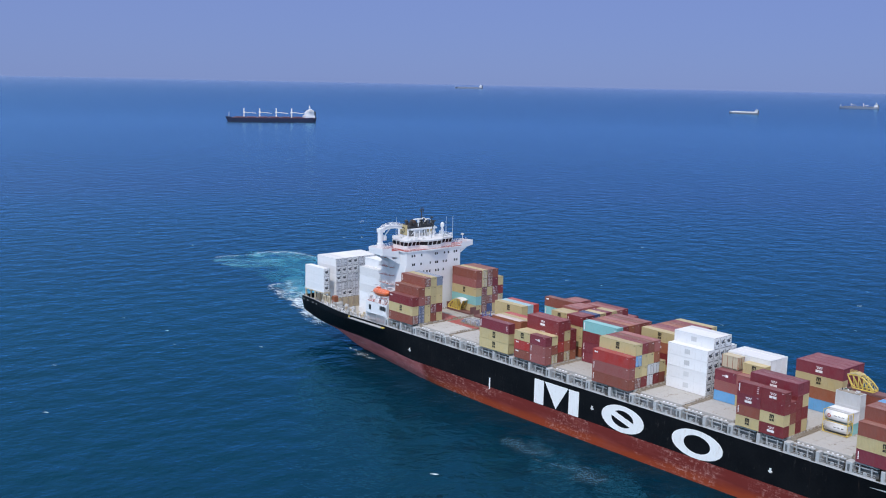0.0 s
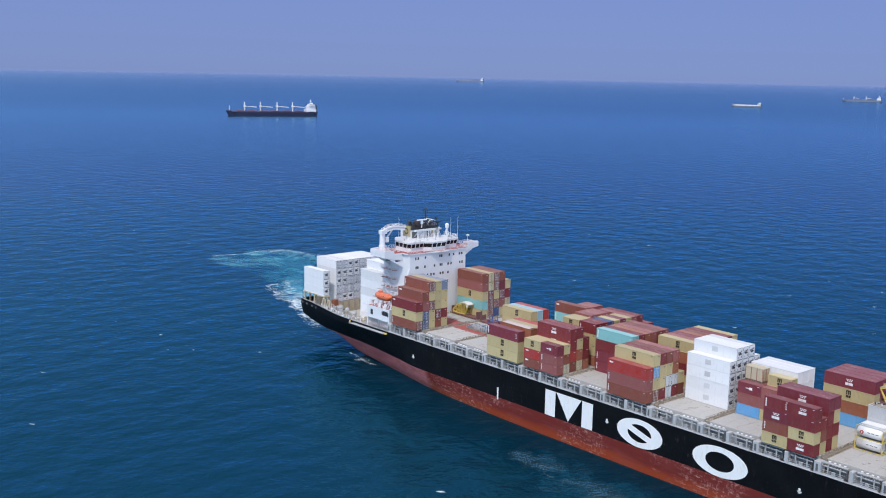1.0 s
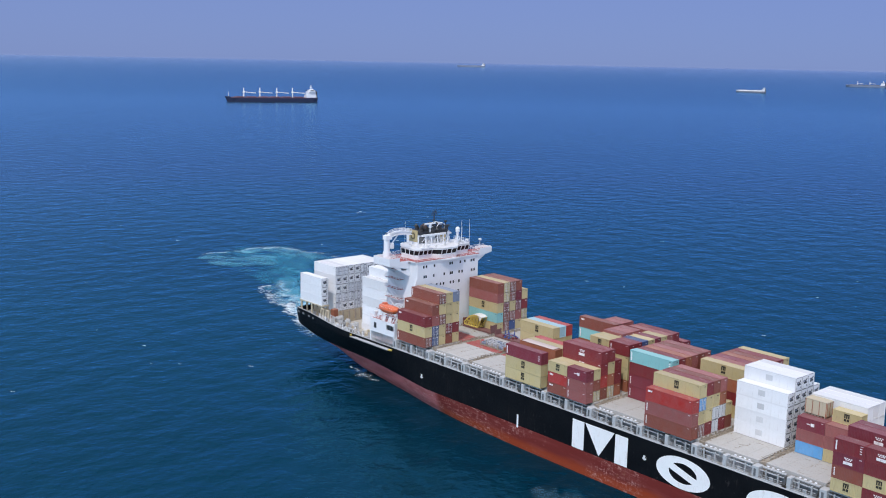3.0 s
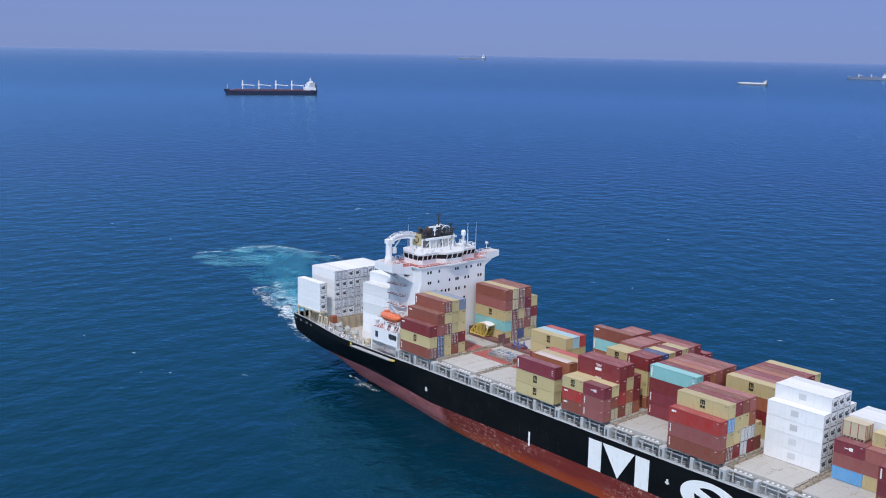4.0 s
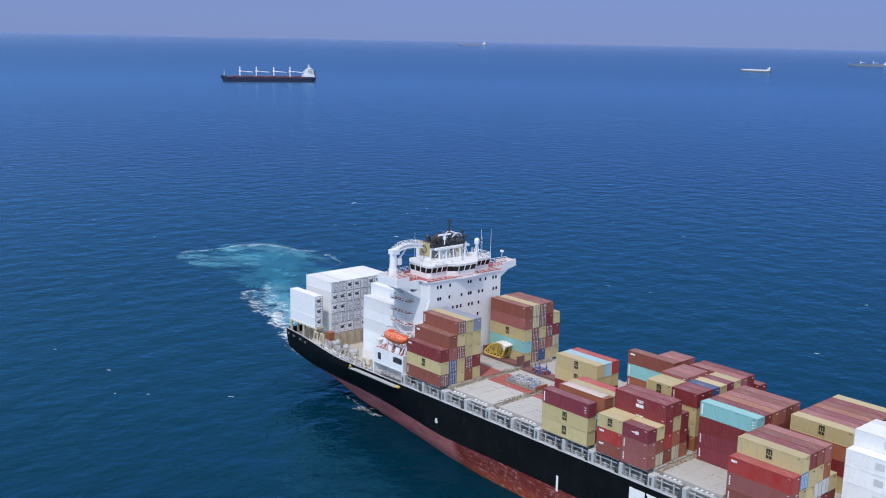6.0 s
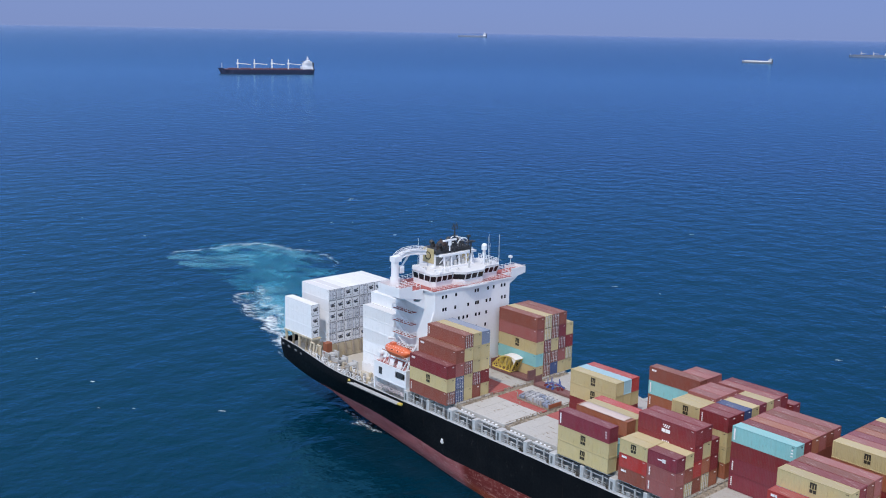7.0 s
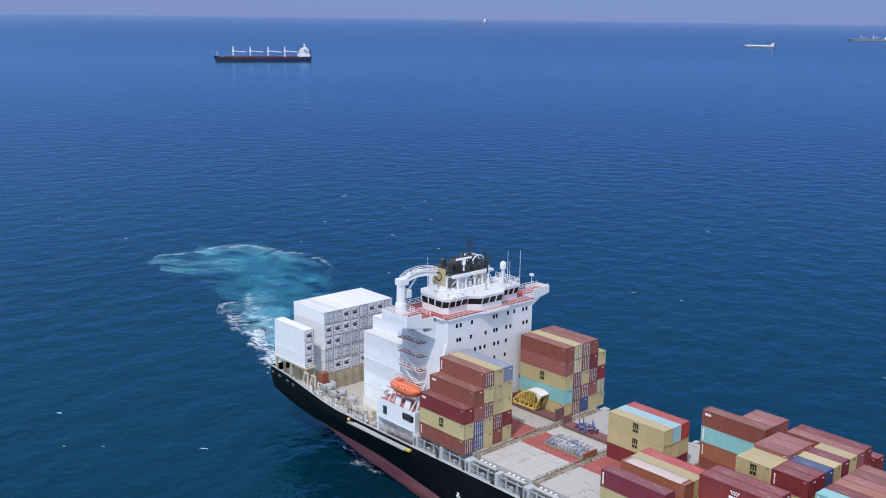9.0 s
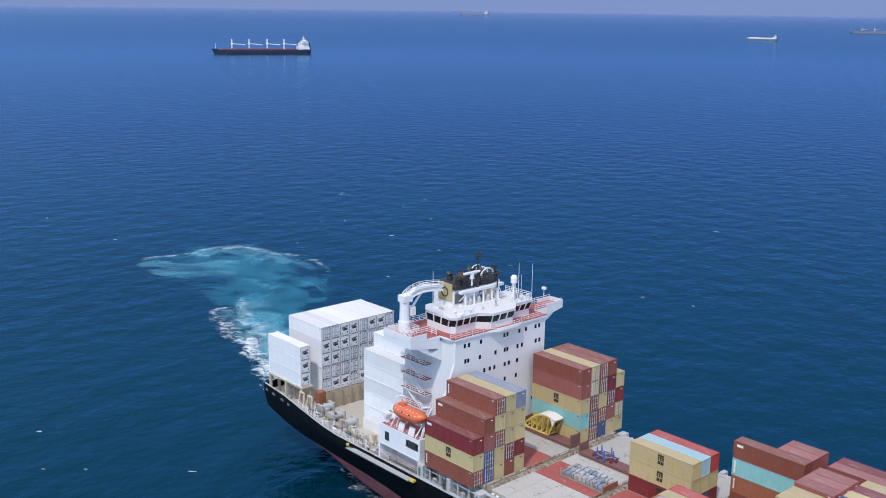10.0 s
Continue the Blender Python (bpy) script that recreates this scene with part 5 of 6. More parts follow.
def after_deck(ship):
    """Supports under the white boxes, the tan well wall, mooring gear and rails."""
    bm = boxes((-56.9, -10.1, 12.41, -44.9, 10.2, 14.5), (-44.9, -11.2, WELL, -44.45, 11.2, 14.5))
    wall = part("well_wall", bm, deck_tan, ship, "tan steel wall with dark ribs below the white stacks")
    for k in range(9):
        y = -9.8 + 2.46 * k
        part("rib", boxes((-44.45, y - 0.22, WELL + 0.9, -43.85, y + 0.22, 14.3)), rust_steel, wall, "rust-streaked brown rib")
    part("stack_base", boxes((-28.6, -11.2, 12.4, -16.1, 12.0, 14.54)), white_paint, ship)
    fr = part("stack_frame", boxes((-57.0, -15.4, 16.9, -44.0, -12.6, 17.24)), deck_tan, ship, "tan portal frame under the outer white stack")
    for x in (-56.6, -50.6, -44.8):
        for y in (-15.3, -13.2):
            part("leg", bevelled(boxes((x, y, 12.4, x + 0.5, y + 0.5, 16.9)), 0.04), deck_tan, fr)
    for x0, x1 in ((-44.6, -42.4), (-41.8, -39.6)):
        bm = bmesh.new()
        bar(bm, (x0, -16.2, 12.4), (x0 + 0.5, -15.6, 16.4), 0.22, 6)
        bar(bm, (x1, -16.2, 12.4), (x1 - 0.4, -15.6, 16.4), 0.22, 6)
        bar(bm, (x0 + 0.3, -15.6, 16.4), (x1 - 0.2, -15.6, 16.4), 0.25, 6)
        part("fairlead_frame", bm, deck_tan, ship)
    part("hose_box", bevelled(boxes((-43.6, -12.4, 12.4, -42.0, -10.6, 16.0)), 0.1), CONTAINER["orange"], ship)
    rnd = random.Random(11)
    for k in range(7):
        x = -40 + 4.4 * k
        y = -deck_half(x) + 2.1 + rnd.uniform(0, 1.2)
        bm = bmesh.new()
        bar(bm, (x, y, 12.4), (x, y, 13.5), 0.28, 10)
        bar(bm, (x + 1.0, y, 12.4), (x + 1.0, y, 13.5), 0.28, 10)
        bm2 = boxes((x - 0.5, y - 0.5, 12.4, x + 1.5, y + 0.5, 12.55))
        part("bollard", bm, grey_steel, ship)
        part("bollard_plate", bm2, grey_steel, ship)
    for x, y in ((-39.5, -12.5), (-34.5, -13.4), (-30.0, -13.6)):
        bm = bmesh.new()
        bar(bm, (x, y - 1.2, 13.6), (x, y + 1.2, 13.6), 0.75, 14)
        box(bm, x - 1.0, y - 1.6, 12.4, x + 1.0, y - 1.2, 14.5)
        box(bm, x - 1.0, y + 1.2, 12.4, x + 1.0, y + 1.6, 14.5)
        part("winch", bm, grey_steel, ship, "grey mooring winch")
    for k in range(46):
        x = rnd.uniform(-43, -15)
        y = -deck_half(x) + rnd.uniform(0.8, 5.2)
        part("deck_box", bevelled(boxes((x, y, 12.4, x + rnd.uniform(0.3, 1.5), y + rnd.uniform(0.3, 1.0), 12.4 + rnd.uniform(0.6, 2.3))), 0.05), rnd.choice((grey_steel, rust_steel, grey_steel, deck_tan, shade_steel)), ship)
    for k in range(16):
        x = -42 + 1.75 * k
        y = -deck_half(x) + rnd.uniform(1.0, 3.4)
        bm = bmesh.new()
        bar(bm, (x, y, 12.4), (x, y, 13.6 + rnd.uniform(0, 1.2)), 0.18, 8)
        bar(bm, (x, y, 13.5), (x + rnd.uniform(0.5, 1.4), y + rnd.uniform(-0.6, 0.6), 13.6), 0.16, 8)
        part("vent_pipe", bm, rnd.choice((grey_steel, white_paint, rust_steel)), ship)
    for k in range(14):
        x = -43.5 + 1.9 * k
        y = -deck_half(x) + rnd.uniform(1.2, 4.6)
        bm = bmesh.new()
        h = rnd.uniform(1.4, 3.2)
        bar(bm, (x, y, 12.4), (x + rnd.uniform(-0.3, 0.3), y, 12.4 + h), 0.09, 6)
        bar(bm, (x, y, 12.4 + h * 0.8), (x + rnd.uniform(0.8, 2.2), y + rnd.uniform(-0.5, 0.5), 12.4 + h), 0.09, 6)
        bar(bm, (x + 1.2, y, 12.4), (x, y, 12.4 + h * 0.9), 0.07, 6)
        part("stanchion", bm, rnd.choice((grey_steel, white_paint, deck_tan)), ship)
    for x, y in ((-41.5, -13.0), (-37.0, -14.6), (-33.0, -11.9), (-27.0, -16.0), (-23.0, -17.2), (-19.5, -16.4)):
        bm = bmesh.new()
        for k in range(12):
            a, b = 2 * math.pi * k / 12, 2 * math.pi * (k + 1) / 12
            bar(bm, (x + 0.7 * math.cos(a), y + 0.7 * math.sin(a), 12.55), (x + 0.7 * math.cos(b), y + 0.7 * math.sin(b), 12.55), 0.16, 6)
        part("rope_coil", bm, rnd.choice((mark_dark, tarp_beige)), ship, "coiled mooring rope")
    bm = bmesh.new()
    line = [(x, -deck_half(x) + 0.25, 14.15) for x in range(-43, -13, 5)]
    railing(bm, line, 1.05, 1.3, 0.04)
    railing(bm, [(-44.4, -10.2, 14.4), (-44.4, 8.0, 14.4)], 1.0, 1.3, 0.045)
    part("side_railing", bm, white_paint, ship)
    # stern openings and mooring ports
    for x, y, w in ((-57.6, 15.28, 0.6), (-54.2, 15.62, 0.9), (-50.2, 16.1, 0.9), (-47.2, 16.6, 0.6)):
        part("mooring_port", bevelled(boxes((x - w, -y - 0.06, 12.5, x + w * 0.8, -y + 0.6, 13.1)), 0.1), shade_steel, ship)
    # stowed gangway on the side
    gang = part("gangway", boxes((-21.5, -20.95, 13.05, -3.0, -19.95, 13.2)), shade_steel, ship, "grey stowed gangway with planked treads and yellow ends")
    for k in range(4):
        part("plank", bevelled(boxes((-21.4 + 0.5 * k, -20.93 + 0.25 * k, 13.2, -3.1, -20.74 + 0.25 * k, 13.3 + 0.05 * k)), 0.02), grey_steel, gang)
    part("gangway_end", bevelled(boxes((-3.1, -20.7, 13.1, -1.9, -19.95, 13.5)), 0.05), yellow_paint, gang)
    part("gangway_end", bevelled(boxes((-22.0, -20.4, 13.3, -21.5, -19.95, 13.8)), 0.05), yellow_paint, gang)


# ---- loose cargo ----
def flat_rack(at, length=12.19, walls=2.2):
    rack = thing("flat_rack", at)
    part("platform", bevelled(boxes((0, 0, 0.02, length, 2.44, 0.62)), 0.04), rack_mauve, rack)
    for x in (0, length - 0.35):
        bm = boxes((x, 0, 0.6, x + 0.3, 0.25, walls), (x, 2.19, 0.6, x + 0.3, 2.44, walls), (x + 0.08, 0.25, 0.6, x + 0.22, 2.19, walls - 0.1))
        part("end_wall", bm, rack_mauve, rack)
    return tagged(rack, "mauve-brown flat rack with end walls on the hatch", "flat rack", "flat racks")


def lattice_arch(at, turn, span=9.0, rise=4.6):
    """A yellow welded lattice frame: low at one end, rounded over the top, undercut at the other end under a pale cover."""
    place = at if not turn else (at[0] + span, at[1] + 2.35, at[2])
    ob = thing("lattice_frame", place, turn)

    def top_at(u):
        return table(u, ((0.0, 0.22 * rise), (0.14, 0.5 * rise), (0.3, 0.78 * rise), (0.5, 0.95 * rise), (0.7, rise), (0.86, 0.97 * rise), (1.0, 0.88 * rise)))

    def bar_part(name, a, b, r):
        bm = bmesh.new()
        bar(bm, a, b, r, 6)
        part(name, bm, yellow_paint, ob)

    n, low = 5, 0.78
    for y in (0.15, 2.2):
        bm = bmesh.new()
        pts = [(span * k / n, y, top_at(k / n)) for k in range(n + 1)]
        for a, b in zip(pts, pts[1:]):
            bar(bm, a, b, 0.18, 6)
        part("top_chord", bm, yellow_paint, ob)
        bar_part("bottom_chord", (0, y, 0.15), (span * low, y, 0.15), 0.17)
        bar_part("end_strut", (span * low, y, 0.15), pts[-1], 0.17)
        bar_part("end_strut", (0, y, 0.15), pts[0], 0.15)
        for k in range(n):
            foot = span * low * (k + 0.5) / n
            bar_part("diagonal", (foot, y, 0.15), pts[k], 0.10)
            bar_part("diagonal", (foot, y, 0.15), pts[k + 1], 0.10)
    for k in range(n + 1):
        u = k / n
        bar_part("crossbar", (span * u, 0.15, top_at(u)), (span * u, 2.2, top_at(u)), 0.1)
        bar_part("crossbar", (span * low * u, 0.15, 0.15), (span * low * u, 2.2, 0.15), 0.1)
    bm = bmesh.new()
    rows = []
    for k in range(10):
        u = 0.5 + 0.52 * k / 9
        z = top_at(u) + 0.26
        rows.append([bm.verts.new(c) for c in ((span * u, -0.05, z), (span * u, 2.4, z), (span * u, 2.4, z - 0.1), (span * u, -0.05, z - 0.1))])
    for a, b in zip(rows, rows[1:]):
        for k in range(4):
            bm.faces.new((a[k], b[k], b[(k + 1) % 4], a[(k + 1) % 4]))
    bm.faces.new(rows[0]), bm.faces.new(rows[-1][::-1])
    bmesh.ops.recalc_face_normals(bm, faces=bm.faces[:])
    part("cover", bm, CONTAINER["tan"] if turn else mark_white, ob, "pale curved cover plate")
    if not turn:
        bm = bmesh.new()
        prism(bm, [(span * 0.93, rise * 0.6), (span * 1.01, rise * 0.9), (span * 0.84, rise * 0.98)], -0.06, 0.02)
        part("end_plate", bm, mark_white, ob, "white gusset plate")
    else:
        bm = bmesh.new()
        railing(bm, [(span * u, 2.3, top_at(u) + 0.3) for u in (0.1, 0.3, 0.5, 0.7, 0.9)], 0.8, 1.2, 0.05)
        part("hand_rail", bm, yellow_paint, ob)
    return tagged(ob, "yellow welded lattice frame with a curved pale cover", "machine part", "project cargo")


def scrap_load(at):
    """A loose load of pipes and wrapped pieces that shows over an open-top container."""
    ob = thing("open_top_load", at)
    rnd = random.Random(9)
    for k in range(11):
        bm = bmesh.new()
        x, y = rnd.uniform(0.2, 4.6), rnd.uniform(0.1, 1.9)
        bar(bm, (x, y, 0.2), (x + rnd.uniform(-0.3, 1.0), y + rnd.uniform(-0.2, 0.3), 0.25 + rnd.uniform(0.0, 0.4)), rnd.uniform(0.1, 0.2), 8)
        part("pipe", bm, rnd.choice((CONTAINER["grey"], rust_steel, green_paint, dark_steel)), ob)
    part("load_bed", bevelled(boxes((0, 0, -0.02, 5.4, 2.0, 0.12)), 0.04), rust_steel, ob)
    return tagged(ob, "mixed pipes and green wrapped pieces in an open-top container", "cargo", "project cargo")


def pump_skid(at):
    """A hub with radial arms and upright posts, lashed down on the rack."""
    ob = thing("pump_skid", at)
    bm = bmesh.new()
    bar(bm, (2.5, 1.2, 0.0), (2.5, 1.2, 0.9), 0.55, 14, 0.4)
    part("hub", bm, CONTAINER["slate"], ob)
    bm = bmesh.new()
    for k in range(16):
        a, b = 2 * math.pi * k / 16, 2 * math.pi * (k + 1) / 16
        bar(bm, (2.5 + 1.7 * math.cos(a), 1.2 + 1.1 * math.sin(a), 0.75), (2.5 + 1.7 * math.cos(b), 1.2 + 1.1 * math.sin(b), 0.75), 0.1, 6)
    part("ring_pipe", bm, CONTAINER["slate"], ob)
    for k in range(10):
        a = 2 * math.pi * k / 10
        c, s = math.cos(a), math.sin(a)
        bm = bmesh.new()
        bar(bm, (2.5 + 0.3 * c, 1.2 + 0.3 * s, 0.8), (2.5 + 2.5 * c, 1.2 + 1.5 * s, 0.35), 0.12, 6)
        box(bm, 2.5 + 2.4 * c - 0.2, 1.2 + 1.45 * s - 0.2, 0.0, 2.5 + 2.4 * c + 0.2, 1.2 + 1.45 * s + 0.2, 0.42)
        part("arm", bm, blue_paint if k % 3 else CONTAINER["maroon"], ob)
        if k % 2 == 0:
            bm = bmesh.new()
            bar(bm, (2.5 + 1.7 * c, 1.2 + 1.1 * s, 0.7), (2.5 + 1.7 * c, 1.2 + 1.1 * s, 1.9), 0.13, 8, 0.09)
            part("post", bm, blue_paint, ob)
    return tagged(ob, "blue and grey hub machine with radial arms, lashed on a rack", "machine", "project cargo")


def wrapped_bundles(at):
    ob = thing("wrapped_cargo", at)
    rnd = random.Random(8)
    part("pallet", boxes((0, 0, 0.0, 9.2, 4.2, 0.3)), rust_steel, ob)
    for i in range(5):
        for j in range(3):
            if (i, j) == (4, 1):
                continue
            x, y, h = 0.15 + 1.8 * i + rnd.uniform(-0.08, 0.08), 0.15 + 1.35 * j + rnd.uniform(-0.06, 0.06), rnd.uniform(0.6, 1.25)
            bm = bevelled(boxes((x, y, 0.3, x + 1.6, y + 1.2, 0.3 + h)), 0.14)
            for v in bm.verts:
                v.co += Vector((rnd.uniform(-0.06, 0.06), rnd.uniform(-0.06, 0.06), rnd.uniform(-0.1, 0.06) if v.co.z > 0.5 else 0))
            pack = part("wrapped_pack", bm, CONTAINER["slate"] if (i + j) % 4 == 0 else wrap_grey, ob)
            part("strap", boxes((x + 0.7, y - 0.03, 0.3, x + 0.82, y + 1.23, 0.34 + h)), shade_steel, pack)
    for x in (0.0, 2.3, 4.6, 6.9, 9.05):
        part("stanchion", boxes((x, -0.05, 0.0, x + 0.15, 0.1, 1.5)), rust_steel, ob)
    part("end_board", bevelled(boxes((9.05, 0.1, 0.2, 9.2, 4.1, 1.1)), 0.02), CONTAINER["orange"], ob)
    return tagged(ob, "pale grey wrapped bundles strapped on a rusty pallet", "cargo", "project cargo")


def tank_container(at, marked=True):
    ob = thing("tank_container", at)
    bm = bmesh.new()
    bar(bm, (0.35, 1.22, 1.35), (5.7, 1.22, 1.35), 1.08, 20)
    for f in bm.faces:
        f.smooth = len(f.verts) == 4
    part("tank", bm, CONTAINER["white"], ob)
    bm = bmesh.new()
    for x in (0.08, 5.98):
        for y in (0.08, 2.36):
            bar(bm, (x, y, 0.0), (x, y, 2.59), 0.09, 4)
        bar(bm, (x, 0.08, 0.1), (x, 2.36, 0.1), 0.09, 4)
        bar(bm, (x, 0.08, 2.5), (x, 2.36, 2.5), 0.09, 4)
        bar(bm, (x, 0.08, 0.1), (x, 1.2, 1.0), 0.06, 4)
        bar(bm, (x, 2.36, 0.1), (x, 1.2, 1.0), 0.06, 4)
    for y in (0.08, 2.36):
        bar(bm, (0.08, y, 0.1), (5.98, y, 0.1), 0.08, 4)
    part("tank_frame", bm, yellow_paint, ob, "yellow tank frame")
    if marked:
        bm = bmesh.new()
        bmesh.ops.create_cone(bm, cap_ends=True, segments=20, radius1=0.42, radius2=0.42, depth=0.03, matrix=Matrix.Translation((1.4, 0.14, 1.4)) @ Matrix.Rotation(math.pi / 2, 4, "X"))
        disc = part("emblem", bm, CONTAINER["red"], ob, "round red mark with a pale centre")
        bm = bmesh.new()
        bmesh.ops.create_cone(bm, cap_ends=True, segments=16, radius1=0.2, radius2=0.2, depth=0.03, matrix=Matrix.Translation((1.4, 0.12, 1.4)) @ Matrix.Rotation(math.pi / 2, 4, "X"))
        part("emblem_centre", bm, mark_white, disc)
    for k in range(3):
        part("code_marking", boxes((2.6 + 0.9 * k, 0.12, 1.5, 3.2 + 0.9 * k, 0.2, 1.62)), mark_dark, ob)
    part("roof_grating", boxes((0.4, 0.95, 2.44, 5.6, 1.5, 2.5)), grey_steel, ob)
    return tagged(ob, "white tank container in a yellow frame", "tank container", "tank containers")


def crate(at):
    ob = thing("cargo_crate", at)
    part("crate_body", bevelled(boxes((0, 0, 0.35, 4.8, 2.5, 3.3)), 0.05), deck_tan, ob)
    for k in range(7):
        part("skid_leg", boxes((0.1 + 0.7 * k, 0.0, 0.0, 0.4 + 0.7 * k, 2.5, 0.35)), rust_steel, ob)
    for k in range(4):
        part("batten", boxes((0.1 + 1.5 * k, -0.05, 0.35, 0.24 + 1.5 * k, 0.0, 3.3)), CONTAINER["orange"], ob)
    for k in range(3):
        part("batten", boxes((4.8, 0.1 + 1.08 * k, 0.35, 4.85, 0.22 + 1.08 * k, 3.3)), CONTAINER["orange"], ob)
    part("lid", bevelled(boxes((-0.06, -0.08, 3.3, 4.88, 2.56, 3.38)), 0.02), deck_tan, ob)
    return tagged(ob, "tan boarded crate on short skids", "crate", "project cargo")


def tarpaulin(at):
    bm = bmesh.new()
    rnd = random.Random(5)
    grid = [[bm.verts.new((i * 0.9, j * 0.61, 0.12 + 0.03 * math.sin(i * 1.7) + rnd.uniform(-0.02, 0.02) - (0.1 if j in (0, 4) else 0))) for j in range(5)] for i in range(13)]
    for a, b in zip(grid, grid[1:]):
        for j in range(4):
            bm.faces.new((a[j], b[j], b[j + 1], a[j + 1])).smooth = True
    low = bmesh.ops.extrude_face_region(bm, geom=bm.faces[:])
    bmesh.ops.translate(bm, vec=(0, 0, -0.1), verts=[g for g in low["geom"] if isinstance(g, bmesh.types.BMVert)])
    bmesh.ops.recalc_face_normals(bm, faces=bm.faces[:])
    ob = part("tarpaulin", bm, tarp_beige)
    ob.location = at
    return tagged(ob, "pale creased tarpaulin over an open-top container", "tarpaulin", "project cargo")


def loose_cargo():
    tarpaulin((BAY * 3 + 0.7, EDGE + ROW * 2, BASE + 3 * 2.908 + 0.06))
    flat_rack((0.2, 4.9, BASE + 0.02), walls=2.6)
    lattice_arch((0.7, 4.95, BASE + 0.66), 0, 7.4, 3.7)
    flat_rack((14.7, 4.2, BASE + 0.02))
    pump_skid((17.2, 4.4, BASE + 0.66))
    wrapped_bundles((18.2, -4.6, BASE + 0.0))
    tank_container((BAY * 10, EDGE + ROW * 5, BASE + 0.02), False)
    tank_container((BAY * 10, EDGE + ROW * 5, BASE + 2.63))
    flat_rack((BAY * 10, EDGE + ROW * 9, BASE + 0.04 + 3 * 2.603), walls=1.4)
    lattice_arch((BAY * 10 - 0.1, EDGE + ROW * 9, BASE + 0.68 + 3 * 2.603), 180, 6.4, 3.3)
    scrap_load((BAY * 10 + 0.3, EDGE + ROW * 7 + 0.2, BASE + 3 * 2.908 + 0.02))
    crate((BAY * 8 + 0.05, EDGE + ROW * 6, BASE + 0.02 + 3 * 2.603))


# ---- the anchored ships far off ----
def far_hull(length, beam, height):
    """A hull with a raked bow, a raised forecastle and a poop."""
    bm = bmesh.new()
    n = 40
    rows = []
    for i in range(n + 1):
        u = i / n
        x = -length / 2 + length * u
        f = min(1.0, (u / 0.06) ** 0.5) if u < 0.06 else min(1.0, ((1 - u) / 0.14) ** 0.6)
        b = beam / 2 * f + 0.05
        h = height * (1.32 if u > 0.93 else 1.18 if u < 0.12 else 1.0)
        rake = 0.030 * length * max(0.0, (u - 0.9) / 0.1)
        aft = 0.012 * length * max(0.0, (0.06 - u) / 0.06)
        rows.append([bm.verts.new(v) for v in ((x - rake + aft, -b * 0.9, -1), (x, -b, h), (x, b, h), (x - rake + aft, b * 0.9, -1))])
    for a, b in zip(rows, rows[1:]):
        for k in range(3):
            bm.faces.new((a[k], b[k], b[k + 1], a[k + 1]))
    bm.faces.new(rows[0]), bm.faces.new(rows[-1][::-1])
    bmesh.ops.recalc_face_normals(bm, faces=bm.faces[:])
    return bm


def far_ship(at, turn, length, beam, height, label, hull_mat, deck_mat, cranes, name="cargo_ship", house_mat=None):
    ob = thing(name, at, turn)
    part("hull", far_hull(length, beam, height), hull_mat, ob)
    part("deck_edge", boxes((-length * 0.46, -beam * 0.48, height, length * 0.44, beam * 0.48, height + 1.2)), deck_mat, ob)
    k = length / 190.0
    hm = house_mat or white_paint
    h = part("accommodation", boxes((-length * 0.465, -beam * 0.45, height, -length * 0.36, beam * 0.45, height + 6 * k), (-length * 0.46, -beam * 0.38, height + 6 * k, -length * 0.375, beam * 0.38, height + 13 * k), (-length * 0.45, -beam * 0.5, height + 13 * k, -length * 0.395, beam * 0.5, height + 16.5 * k), (-length * 0.44, -beam * 0.2, height + 16.5 * k, -length * 0.41, beam * 0.2, height + 19 * k)), hm, ob, "white accommodation block")
    part("windows", boxes((-length * 0.37, -beam * 0.4, height + 15.0 * k, -length * 0.368, beam * 0.4, height + 16.2 * k), (-length * 0.44, -beam * 0.505, height + 15.2 * k, -length * 0.40, beam * 0.505, height + 16.3 * k)), window_glass, h)
    bm = bmesh.new()
    bar(bm, (-length * 0.42, 0, height + 17 * k), (-length * 0.42, 0, height + 26 * k), 0.8 * k)
    box(bm, -length * 0.43, -4 * k, height + 21 * k, -length * 0.41, 4 * k, height + 22 * k)
    part("mast", bm, hm, h)
    part("funnel", boxes((-length * 0.485, -3 * k, height, -length * 0.462, 3 * k, height + 14 * k)), dark_steel, ob)
    for u in cranes:
        bm = bmesh.new()
        x = length * u
        bar(bm, (x, 0, height), (x, 0, height + 20 * k), 1.25 * k, 8, 1.05 * k)
        box(bm, x - 2 * k, -2 * k, height + 10 * k, x + 2 * k, 2 * k, height + 13 * k)
        bar(bm, (x - 1, 0, height + 11.5 * k), (x - 25 * k, 0, height + 9.5 * k), 0.65 * k, 6)
        part("deck_crane", bm, mark_white, ob)
    bm = bmesh.new()
    bar(bm, (length * 0.46, 0, height), (length * 0.46, 0, height + 12 * k), 0.5 * k, 6)
    part("foremast", bm, hm, ob)
    for i in range(6):
        x = -length * 0.33 + length * 0.125 * i
        part("hatch", bevelled(boxes((x, -beam * 0.3, height + 1.2, x + length * 0.1, beam * 0.3, height + 2.8)), 0.2), deck_mat, ob)
    return tagged(ob, label, "ship", "anchored ships")


